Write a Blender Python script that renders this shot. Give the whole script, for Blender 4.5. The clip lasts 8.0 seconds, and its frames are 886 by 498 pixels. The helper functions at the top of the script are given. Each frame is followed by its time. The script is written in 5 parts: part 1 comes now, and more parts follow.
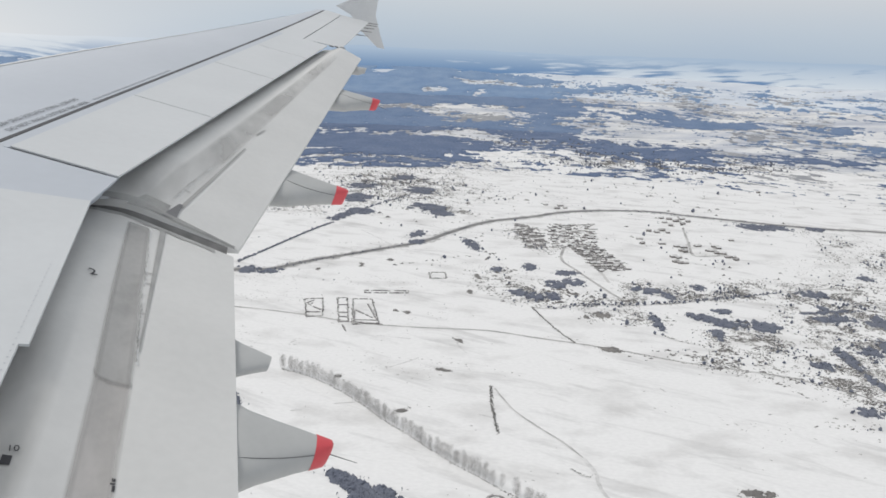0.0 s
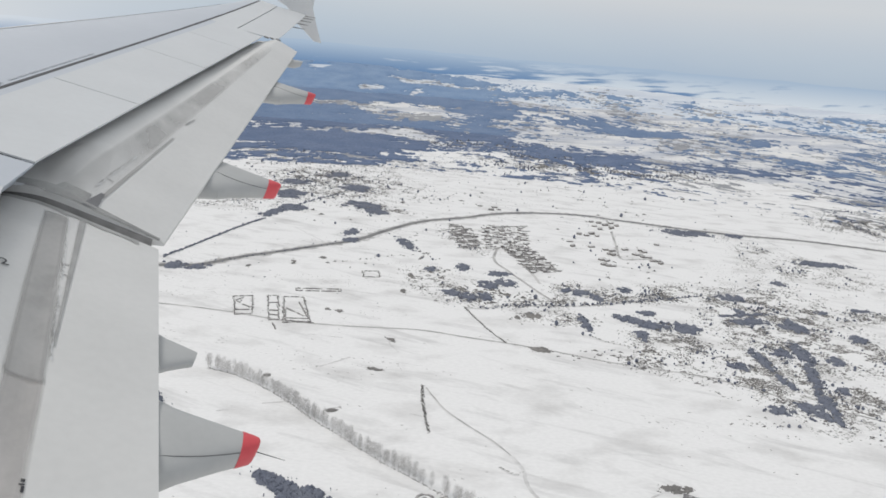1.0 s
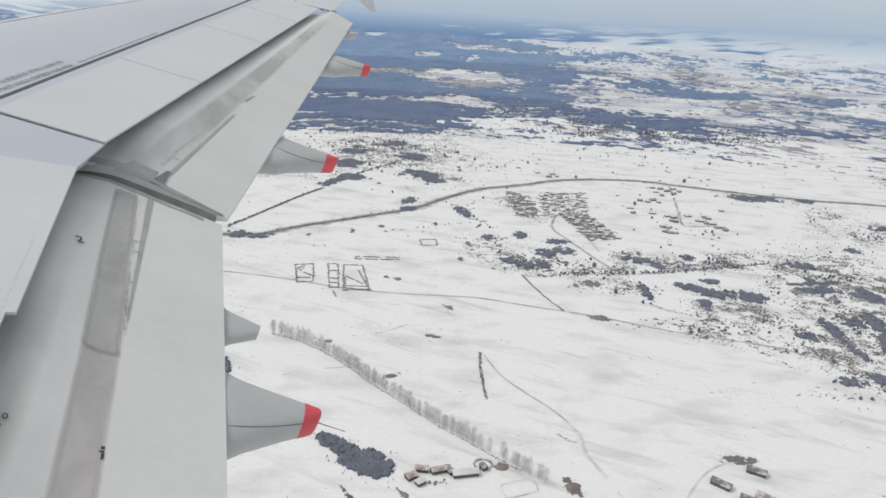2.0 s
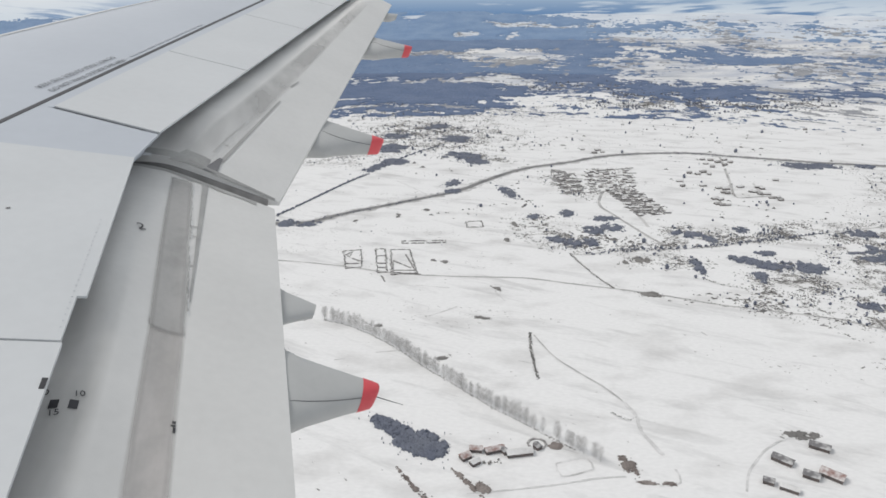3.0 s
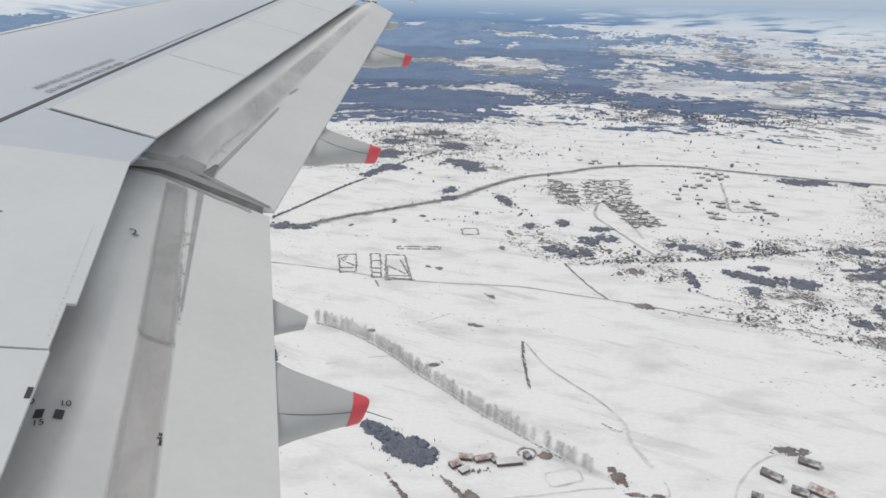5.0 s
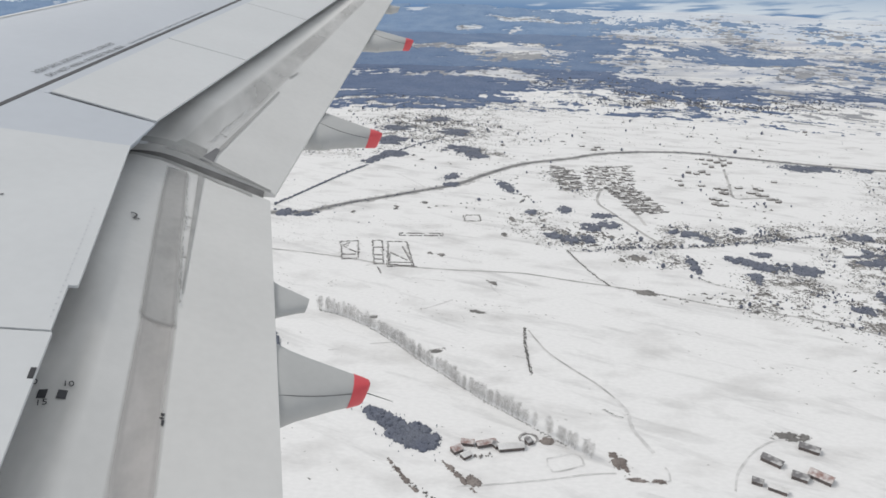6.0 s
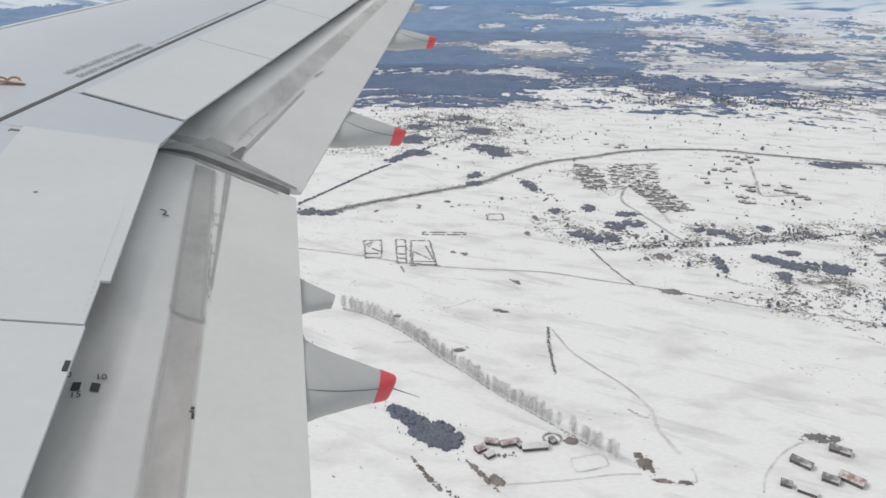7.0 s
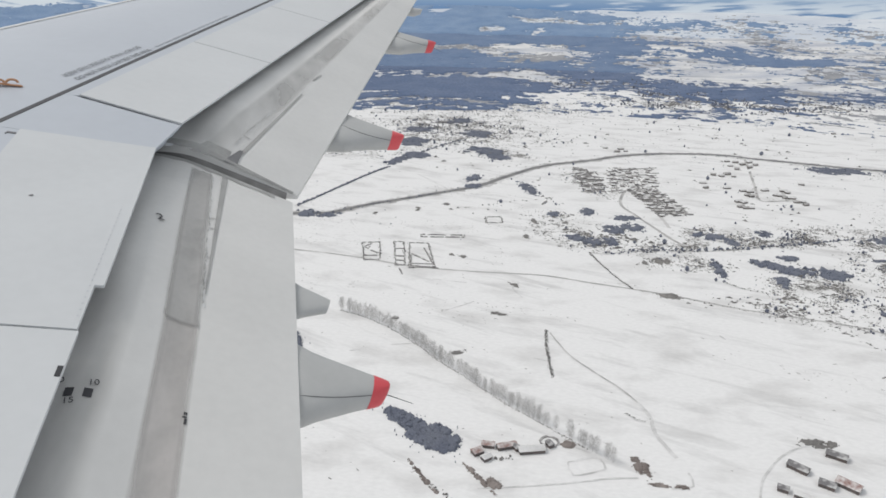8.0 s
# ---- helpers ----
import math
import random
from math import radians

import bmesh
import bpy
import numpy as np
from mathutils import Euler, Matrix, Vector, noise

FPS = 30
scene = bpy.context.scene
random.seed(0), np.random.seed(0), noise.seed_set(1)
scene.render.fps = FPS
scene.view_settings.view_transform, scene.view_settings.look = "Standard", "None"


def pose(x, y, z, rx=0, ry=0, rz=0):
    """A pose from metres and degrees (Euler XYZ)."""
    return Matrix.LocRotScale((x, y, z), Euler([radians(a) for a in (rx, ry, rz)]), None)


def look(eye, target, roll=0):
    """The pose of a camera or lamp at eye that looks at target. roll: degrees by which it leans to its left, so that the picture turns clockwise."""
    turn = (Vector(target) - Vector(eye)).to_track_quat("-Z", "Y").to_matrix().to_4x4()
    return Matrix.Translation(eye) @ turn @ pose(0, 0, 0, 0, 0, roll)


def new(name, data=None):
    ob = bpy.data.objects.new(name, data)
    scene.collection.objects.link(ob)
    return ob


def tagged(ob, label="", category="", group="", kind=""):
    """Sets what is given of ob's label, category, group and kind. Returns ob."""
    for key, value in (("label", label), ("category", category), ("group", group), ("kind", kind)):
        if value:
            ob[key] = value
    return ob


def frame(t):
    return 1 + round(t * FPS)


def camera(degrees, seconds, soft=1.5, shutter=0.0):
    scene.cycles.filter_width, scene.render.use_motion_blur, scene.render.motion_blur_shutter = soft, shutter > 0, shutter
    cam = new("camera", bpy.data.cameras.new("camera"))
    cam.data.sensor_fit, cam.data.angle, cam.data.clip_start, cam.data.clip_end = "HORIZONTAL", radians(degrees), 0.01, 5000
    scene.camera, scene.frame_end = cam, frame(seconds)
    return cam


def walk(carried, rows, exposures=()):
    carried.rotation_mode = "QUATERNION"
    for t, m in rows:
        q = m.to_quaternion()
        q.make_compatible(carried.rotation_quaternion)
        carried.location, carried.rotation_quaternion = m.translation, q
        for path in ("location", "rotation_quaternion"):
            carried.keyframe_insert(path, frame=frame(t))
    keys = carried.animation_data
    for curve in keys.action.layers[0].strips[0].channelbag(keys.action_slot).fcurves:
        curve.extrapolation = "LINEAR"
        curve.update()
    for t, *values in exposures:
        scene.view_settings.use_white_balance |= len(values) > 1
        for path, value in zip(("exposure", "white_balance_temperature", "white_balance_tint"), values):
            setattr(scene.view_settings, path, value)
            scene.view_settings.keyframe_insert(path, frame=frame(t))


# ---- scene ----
cam = camera(66.34, 8.0, soft=1.65)
EYE = 370.0
ATTITUDE = pose(0, 0, EYE, -0.65, 0, 0) @ pose(0, 0, 0, 0, 2.8, 0)
# seconds, turn in degrees, and the small sway of the held camera in metres
TURNS = [
    (0.0, 74.093, -4.827, 0.226, -0.033, -0.024, 0.045),
    (0.5, 74.375, -7.078, -2.243, -0.020, -0.023, 0.048),
    (1.0, 74.580, -7.406, -4.859, -0.030, -0.028, 0.030),
    (1.5, 73.185, -5.728, -4.600, -0.055, -0.038, 0.033),
    (1.7, 71.444, -6.127, -1.574, -0.034, -0.019, 0.070),
    (2.8, 71.359, -4.463, 1.199, -0.019, -0.030, 0.054),
    (3.0, 69.649, -2.413, 2.692, -0.044, -0.041, 0.030),
    (3.5, 70.547, -4.519, 5.344, -0.041, -0.027, 0.044),
    (4.0, 70.814, -3.019, 7.410, -0.019, -0.024, 0.042),
    (4.5, 70.588, -3.436, 3.600, -0.026, -0.023, 0.047),
    (4.7, 70.486, -3.681, 3.037, -0.048, -0.019, 0.060),
    (5.8, 69.157, -4.374, 2.755, -0.026, -0.010, 0.072),
    (6.0, 69.050, -3.938, 2.991, -0.033, -0.026, 0.052),
    (6.5, 69.547, -3.568, 3.131, -0.034, -0.022, 0.035),
    (7.0, 68.866, -3.079, 4.742, -0.045, -0.030, 0.033),
    (7.5, 68.929, -3.065, 5.303, -0.027, -0.034, 0.035),
    (8.0, 69.061, -3.580, 4.806, -0.028, -0.026, 0.057),
]
walk(cam, [(t, ATTITUDE @ pose(x, y, z, rx, ry, rz)) for t, rx, ry, rz, x, y, z in TURNS], [(0.0, 0.05), (1.0, 0.02), (2.8, 0.0), (8.0, 0.0)])

# ---- daylight ----
SUN_TO = Vector((-0.57, 0.07, 0.82)).normalized()
world = bpy.data.worlds.new("sky")
scene.world = world
world.use_nodes = True
wt = world.node_tree
sky = wt.nodes.new("ShaderNodeTexSky")
sky.sky_type = "NISHITA"
sky.sun_disc = False
sky.sun_elevation = math.asin(SUN_TO.z)
sky.sun_rotation = math.atan2(SUN_TO.x, SUN_TO.y)
sky.altitude = 400
sky.air_density, sky.dust_density, sky.ozone_density = 1.0, 0.2, 2.0
wt.nodes["Background"].inputs["Strength"].default_value = 0.13
# thin high cloud over the clear sky
veil = wt.nodes.new("ShaderNodeMix")
veil.data_type = "RGBA"
up_at = wt.nodes.new("ShaderNodeTexCoord")
up_axis = wt.nodes.new("ShaderNodeSeparateXYZ")
up_mix = wt.nodes.new("ShaderNodeMix")
up_mix.data_type = "RGBA"
up_mix.inputs["A"].default_value, up_mix.inputs["B"].default_value = (2.9, 3.65, 4.6, 1), (4.6, 4.78, 4.98, 1)
up_range = wt.nodes.new("ShaderNodeMapRange")
up_range.inputs["From Min"].default_value, up_range.inputs["From Max"].default_value = -0.005, 0.085
wt.links.new(up_at.outputs["Generated"], up_axis.inputs[0])
wt.links.new(up_axis.outputs["Z"], up_range.inputs["Value"])
# a pale cloud bank low over the west
bank = wt.nodes.new("ShaderNodeMapRange")
bank.inputs["From Min"].default_value, bank.inputs["From Max"].default_value = -0.22, -0.58
bank_mix = wt.nodes.new("ShaderNodeMix")
bank_mix.data_type = "RGBA"
bank_mix.inputs["A"].default_value, bank_mix.inputs["B"].default_value = (2.9, 3.65, 4.6, 1), (5.5, 5.62, 5.78, 1)
wt.links.new(up_axis.outputs["X"], bank.inputs["Value"])
wt.links.new(bank.outputs[0], bank_mix.inputs["Factor"])
wt.links.new(bank_mix.outputs["Result"], up_mix.inputs["A"])
wt.links.new(up_range.outputs[0], up_mix.inputs["Factor"])
wt.links.new(up_mix.outputs["Result"], veil.inputs["B"])
cloud_at = wt.nodes.new("ShaderNodeTexCoord")
cloud_map = wt.nodes.new("ShaderNodeMapping")
cloud_map.inputs["Scale"].default_value = (1, 1, 4)
cloud = wt.nodes.new("ShaderNodeTexNoise")
cloud.inputs["Scale"].default_value, cloud.inputs["Detail"].default_value = 2.2, 5
cover = wt.nodes.new("ShaderNodeMapRange")
cover.inputs["From Min"].default_value, cover.inputs["From Max"].default_value = 0.3, 0.7
cover.inputs["To Min"].default_value, cover.inputs["To Max"].default_value = 0.92, 1.0
wt.links.new(cloud_at.outputs["Generated"], cloud_map.inputs["Vector"])
wt.links.new(cloud_map.outputs[0], cloud.inputs["Vector"])
wt.links.new(cloud.outputs["Fac"], cover.inputs["Value"])
wt.links.new(cover.outputs[0], veil.inputs["Factor"])
wt.links.new(sky.outputs[0], veil.inputs["A"])
wt.links.new(veil.outputs["Result"], wt.nodes["Background"].inputs["Color"])
sun_data = bpy.data.lights.new("sun", "SUN")
sun_data.energy, sun_data.angle, sun_data.color = 1.45, radians(22), (1.0, 0.95, 0.89)
sun = new("sun", sun_data)
sun.matrix_world = look((0, 0, 1500), Vector((0, 0, 1500)) - SUN_TO)


# ---- materials ----
def material(name, colour, rough=0.6, second=None, scale=1.0, amount=0.5, fine=0.0, bump=0.0, metal=0.0, stretch=(1, 1, 1), glow=None, lo=0.35, hi=0.65):
    """Two tones mixed by noise at one scale, with finer mottling and relief."""
    m = bpy.data.materials.new(name)
    m.use_nodes = True
    nt = m.node_tree
    b = nt.nodes["Principled BSDF"]
    b.inputs["Roughness"].default_value = rough
    b.inputs["Metallic"].default_value = metal
    second = second or tuple(c * 0.85 for c in colour)
    co = nt.nodes.new("ShaderNodeTexCoord")
    mp = nt.nodes.new("ShaderNodeMapping")
    mp.inputs["Scale"].default_value = stretch
    nt.links.new(co.outputs["Object"], mp.inputs["Vector"])
    n1 = nt.nodes.new("ShaderNodeTexNoise")
    n1.inputs["Scale"].default_value, n1.inputs["Detail"].default_value = scale, 6
    nt.links.new(mp.outputs[0], n1.inputs["Vector"])
    ramp = nt.nodes.new("ShaderNodeMapRange")
    ramp.inputs["From Min"].default_value, ramp.inputs["From Max"].default_value = lo, hi
    ramp.inputs["To Max"].default_value = amount
    nt.links.new(n1.outputs["Fac"], ramp.inputs["Value"])
    mix = nt.nodes.new("ShaderNodeMix")
    mix.data_type = "RGBA"
    mix.inputs["A"].default_value, mix.inputs["B"].default_value = (*colour, 1), (*second, 1)
    nt.links.new(ramp.outputs[0], mix.inputs["Factor"])
    out = mix.outputs["Result"]
    n2 = nt.nodes.new("ShaderNodeTexNoise")
    n2.inputs["Scale"].default_value, n2.inputs["Detail"].default_value = scale * 14, 5
    nt.links.new(mp.outputs[0], n2.inputs["Vector"])
    if fine:
        hs = nt.nodes.new("ShaderNodeHueSaturation")
        vr = nt.nodes.new("ShaderNodeMapRange")
        vr.inputs["From Min"].default_value, vr.inputs["From Max"].default_value = 0.3, 0.7
        vr.inputs["To Min"].default_value, vr.inputs["To Max"].default_value = 1 - fine, 1 + fine
        nt.links.new(n2.outputs["Fac"], vr.inputs["Value"])
        nt.links.new(vr.outputs[0], hs.inputs["Value"])
        nt.links.new(out, hs.inputs["Color"])
        out = hs.outputs[0]
    nt.links.new(out, b.inputs["Base Color"])
    if bump:
        bp = nt.nodes.new("ShaderNodeBump")
        bp.inputs["Strength"].default_value, bp.inputs["Distance"].default_value = bump, 0.02
        nt.links.new(n2.outputs["Fac"], bp.inputs["Height"])
        nt.links.new(bp.outputs[0], b.inputs["Normal"])
    if glow:
        b.inputs["Emission Color"].default_value = (*glow[:3], 1)
        b.inputs["Emission Strength"].default_value = glow[3]
    return m


SNOW = material("snow", (0.78, 0.775, 0.77), 0.7, (0.50, 0.49, 0.48), 0.012, 0.8, 0.04, stretch=(1, 1.8, 1), lo=0.52, hi=0.8)


def streaks(m, colour, along, across, turn, most, lo, hi):
    """Thin grassy streaks drawn out by the wind over a snow material."""
    nt = m.node_tree
    b = nt.nodes["Principled BSDF"]
    src = b.inputs["Base Color"].links[0].from_socket
    co = nt.nodes.new("ShaderNodeTexCoord")
    mp = nt.nodes.new("ShaderNodeMapping")
    mp.vector_type = "TEXTURE"
    mp.inputs["Rotation"].default_value = (0, 0, radians(turn))
    mp.inputs["Scale"].default_value = (along, across, 40)
    ns = nt.nodes.new("ShaderNodeTexNoise")
    ns.inputs["Scale"].default_value, ns.inputs["Detail"].default_value, ns.inputs["Distortion"].default_value = 1.0, 8, 0.6
    ns.inputs["Roughness"].default_value = 0.62
    rg = nt.nodes.new("ShaderNodeMapRange")
    rg.inputs["From Min"].default_value, rg.inputs["From Max"].default_value, rg.inputs["To Max"].default_value = lo, hi, most
    mix = nt.nodes.new("ShaderNodeMix")
    mix.data_type = "RGBA"
    mix.inputs["B"].default_value = (*colour, 1)
    nt.links.new(co.outputs["Object"], mp.inputs["Vector"])
    nt.links.new(mp.outputs[0], ns.inputs["Vector"])
    nt.links.new(ns.outputs["Fac"], rg.inputs["Value"])
    nt.links.new(rg.outputs[0], mix.inputs["Factor"])
    nt.links.new(src, mix.inputs["A"])
    nt.links.new(mix.outputs["Result"], b.inputs["Base Color"])


streaks(SNOW, (0.36, 0.355, 0.35), 130, 26, -24, 0.65, 0.54, 0.80)
# distant snow has bluer grey patches; the farthest copy is tinted pale for haze
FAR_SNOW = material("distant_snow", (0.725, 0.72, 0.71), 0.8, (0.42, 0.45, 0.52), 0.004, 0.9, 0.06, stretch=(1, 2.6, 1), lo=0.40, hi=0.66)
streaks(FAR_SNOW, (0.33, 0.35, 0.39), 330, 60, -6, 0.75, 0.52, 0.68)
HAZE_SNOW = material("haze_tinted_far_snow", (0.66, 0.695, 0.735), 0.9, (0.50, 0.55, 0.63), 0.003, 0.9, 0.04, stretch=(1, 3, 1), lo=0.38, hi=0.66)
PAINT_SKIN = material("wing_grey_paint", (0.51, 0.54, 0.585), 0.40, (0.475, 0.505, 0.55), 0.8, 0.7, 0.015)
PAINT_LIGHT = material("light_grey_paint", (0.605, 0.62, 0.63), 0.45, (0.565, 0.58, 0.59), 1.2, 0.7, 0.015)
PAINT_FLAP = material("flap_grey_paint", (0.645, 0.642, 0.628), 0.45, (0.59, 0.588, 0.575), 1.5, 0.8, 0.02)
PAINT_FAIRING = material("fairing_grey_paint", (0.45, 0.455, 0.45), 0.45, (0.40, 0.405, 0.40), 2.0, 0.8, 0.02)
WORN = material("worn_bare_strip", (0.34, 0.334, 0.324), 0.5, (0.43, 0.423, 0.412), 2.6, 1.0, 0.03, stretch=(1, 0.8, 1), lo=0.3, hi=0.7)
RUBBER = material("dark_seal", (0.13, 0.13, 0.135), 0.7, (0.2, 0.2, 0.2), 4, 0.7, 0.05)
BAND = material("worn_end_band", (0.25, 0.25, 0.245), 0.6, (0.36, 0.36, 0.35), 5, 0.9, 0.06)


def worn_film(name, colour, second, scale, most, lo, hi, stretch):
    """A patchy film of dirt over paint, thick where the noise and the wear attribute are high."""
    m = material(name, colour, 0.55, second, scale, 1.0, 0.04, stretch=stretch, lo=0.3, hi=0.7)
    nt = m.node_tree
    b, out = nt.nodes["Principled BSDF"], nt.nodes["Material Output"]
    at = nt.nodes.new("ShaderNodeAttribute")
    at.attribute_name = "wear"
    co = nt.nodes.new("ShaderNodeTexCoord")
    mp = nt.nodes.new("ShaderNodeMapping")
    mp.inputs["Scale"].default_value = stretch
    mp.inputs["Location"].default_value = (3.1, 7.7, 1.3)
    ns = nt.nodes.new("ShaderNodeTexNoise")
    ns.inputs["Scale"].default_value, ns.inputs["Detail"].default_value = scale, 7
    rg = nt.nodes.new("ShaderNodeMapRange")
    rg.inputs["From Min"].default_value, rg.inputs["From Max"].default_value, rg.inputs["To Max"].default_value = lo, hi, most
    mul = nt.nodes.new("ShaderNodeMath")
    mul.operation = "MULTIPLY"
    nt.links.new(co.outputs["Object"], mp.inputs["Vector"])
    nt.links.new(mp.outputs[0], ns.inputs["Vector"])
    nt.links.new(ns.outputs["Fac"], rg.inputs["Value"])
    nt.links.new(rg.outputs[0], mul.inputs[0])
    nt.links.new(at.outputs["Fac"], mul.inputs[1])
    nt.links.new(mul.outputs[0], b.inputs["Alpha"])
    nt.links.new(b.outputs[0], out.inputs["Surface"])
    return m


STAIN = worn_film("patchy_stain", (0.36, 0.35, 0.335), (0.44, 0.43, 0.415), 2.6, 0.35, 0.30, 0.70, (1.6, 0.3, 1))
DARK_FILM = worn_film("dark_patchy_film", (0.16, 0.16, 0.16), (0.24, 0.235, 0.23), 2.2, 0.25, 0.30, 0.75, (1.3, 0.6, 1))
FILM = worn_film("worn_film", (0.43, 0.423, 0.412), (0.50, 0.493, 0.482), 2.0, 0.50, 0.25, 0.60, (1.2, 0.5, 1))
FADED = worn_film("faded_strip", (0.45, 0.433, 0.42), (0.53, 0.505, 0.488), 2.2, 0.95, 0.12, 0.52, (1, 0.6, 1))
BARE = worn_film("bare_strip", (0.35, 0.343, 0.333), (0.43, 0.423, 0.412), 2.4, 0.97, 0.10, 0.46, (1, 0.7, 1))
LIP = material("scuffed_edge", (0.30, 0.30, 0.295), 0.6, (0.42, 0.42, 0.41), 6, 0.9, 0.05)
COVE = material("cove_primer", (0.20, 0.20, 0.21), 0.7, (0.13, 0.13, 0.13), 3, 0.7, 0.05)
STENCIL = material("faded_stencil", (0.20, 0.21, 0.23), 0.6, (0.3, 0.31, 0.33), 9, 0.8)
FAINT_STENCIL = material("nearly_worn_stencil", (0.40, 0.42, 0.455), 0.5, (0.47, 0.495, 0.535), 9, 0.9)
SLAT = material("pale_slat_paint", (0.66, 0.67, 0.675), 0.38, (0.60, 0.61, 0.62), 1.5, 0.7, 0.02)
GROOVE = material("dark_groove", (0.10, 0.10, 0.105), 0.8)
SEAL = material("grey_bulb_seal", (0.135, 0.133, 0.13), 0.6, (0.25, 0.247, 0.243), 5, 0.9, 0.05)
BLACK = material("black_marking", (0.035, 0.035, 0.04), 0.6)
RED = material("red_tip_paint", (0.68, 0.085, 0.10), 0.45, (0.58, 0.06, 0.075), 3, 0.6, 0.03)
ORANGE = material("orange_paint", (0.50, 0.27, 0.15), 0.5)
METAL = material("wick_metal", (0.12, 0.12, 0.12), 0.5, metal=0.6)
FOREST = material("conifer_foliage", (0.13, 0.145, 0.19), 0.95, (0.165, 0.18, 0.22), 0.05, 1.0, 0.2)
# haze is painted into the far forest tones, more blue with distance
HAZY_FOREST = material("haze_painted_far_forest", (0.16, 0.25, 0.40), 0.95, (0.21, 0.30, 0.44), 0.01, 1.0, 0.1)
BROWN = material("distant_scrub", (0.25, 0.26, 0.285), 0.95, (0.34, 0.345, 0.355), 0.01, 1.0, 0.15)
BLUE_HAZE_FOREST = material("haze_tinted_forest", (0.122, 0.186, 0.305), 0.95, (0.162, 0.224, 0.34), 0.01, 1.0, 0.15)
FAR_HAZE_FOREST = material("lightly_haze_tinted_forest", (0.098, 0.14, 0.235), 0.95, (0.128, 0.17, 0.265), 0.01, 1.0, 0.2)
SCRUB = material("bare_scrub", (0.165, 0.16, 0.155), 0.9, (0.24, 0.23, 0.22), 0.02, 1.0, 0.2)
BRUSH = material("brown_brush", (0.16, 0.135, 0.125), 0.9, (0.26, 0.23, 0.215), 0.05, 1.0, 0.2)
TWIG = material("bare_twigs", (0.52, 0.51, 0.50), 0.9, (0.42, 0.41, 0.40), 0.5, 1.0, 0.1)
ROAD = material("wet_asphalt", (0.13, 0.13, 0.135), 0.7, (0.24, 0.235, 0.23), 0.03, 1.0, 0.1)
FAINT = material("faint_track", (0.45, 0.445, 0.44), 0.8, (0.72, 0.715, 0.71), 0.06, 1.0, 0.1)
VERGE = material("trampled_verge", (0.38, 0.375, 0.37), 0.8, (0.70, 0.695, 0.69), 0.05, 1.0, 0.1)
TRACK = material("snowy_track", (0.30, 0.295, 0.29), 0.8, (0.58, 0.57, 0.56), 0.03, 1.0, 0.1)
HOUSE_WALL = material("house_render", (0.13, 0.125, 0.12), 0.8, (0.20, 0.185, 0.17), 0.05, 1.0, 0.1)
HOUSE_ROOF = material("snow_patched_roof", (0.55, 0.54, 0.53), 0.8, (0.22, 0.21, 0.205), 0.12, 1.0, 0.1)
RED_ROOF = material("red_tile_roof", (0.25, 0.13, 0.11), 0.8, (0.66, 0.64, 0.63), 0.2, 1.0, 0.1)
DARK_ROOF = material("dark_sheet_roof", (0.17, 0.165, 0.17), 0.7, (0.55, 0.545, 0.54), 0.14, 0.9, 0.1, lo=0.45, hi=0.6)
DRY_WALL = material("dark_stone_wall", (0.17, 0.16, 0.16), 0.9, (0.45, 0.44, 0.43), 0.12, 1.0, 0.1)


# glowing far backdrop: dim woods and pale fields under painted haze melting into sky
GLOW_DISTANCE = bpy.data.materials.new("glowing_haze_backdrop")
GLOW_DISTANCE.use_nodes = True
dt = GLOW_DISTANCE.node_tree
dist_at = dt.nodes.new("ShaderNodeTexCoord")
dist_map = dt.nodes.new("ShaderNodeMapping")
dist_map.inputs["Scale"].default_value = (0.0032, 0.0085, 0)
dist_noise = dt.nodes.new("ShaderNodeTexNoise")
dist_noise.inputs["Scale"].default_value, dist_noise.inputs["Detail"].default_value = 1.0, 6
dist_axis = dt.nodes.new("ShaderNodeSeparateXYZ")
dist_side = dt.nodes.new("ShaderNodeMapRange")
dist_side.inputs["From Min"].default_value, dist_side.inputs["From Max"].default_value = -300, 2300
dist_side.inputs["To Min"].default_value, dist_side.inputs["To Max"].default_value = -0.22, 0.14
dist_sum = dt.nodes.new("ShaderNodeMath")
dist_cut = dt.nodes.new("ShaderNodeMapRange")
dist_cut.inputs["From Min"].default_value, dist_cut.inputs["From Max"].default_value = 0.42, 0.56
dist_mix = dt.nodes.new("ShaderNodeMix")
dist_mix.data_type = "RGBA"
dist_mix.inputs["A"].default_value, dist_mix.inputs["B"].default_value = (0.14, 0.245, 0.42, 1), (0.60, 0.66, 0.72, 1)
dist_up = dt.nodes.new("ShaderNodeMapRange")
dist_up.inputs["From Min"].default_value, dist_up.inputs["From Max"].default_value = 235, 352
dist_haze = dt.nodes.new("ShaderNodeMix")
dist_haze.data_type = "RGBA"
# the painted haze turns paler towards the west
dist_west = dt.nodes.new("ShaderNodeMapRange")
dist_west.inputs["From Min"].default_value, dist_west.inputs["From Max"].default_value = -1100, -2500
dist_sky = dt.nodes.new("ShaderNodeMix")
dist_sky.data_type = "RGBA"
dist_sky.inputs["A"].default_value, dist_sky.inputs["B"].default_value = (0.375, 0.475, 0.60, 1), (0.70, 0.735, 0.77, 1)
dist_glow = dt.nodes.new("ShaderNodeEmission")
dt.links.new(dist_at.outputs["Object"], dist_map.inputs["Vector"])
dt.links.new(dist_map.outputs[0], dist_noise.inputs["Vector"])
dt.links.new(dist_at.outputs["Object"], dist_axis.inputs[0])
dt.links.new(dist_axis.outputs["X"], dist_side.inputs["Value"])
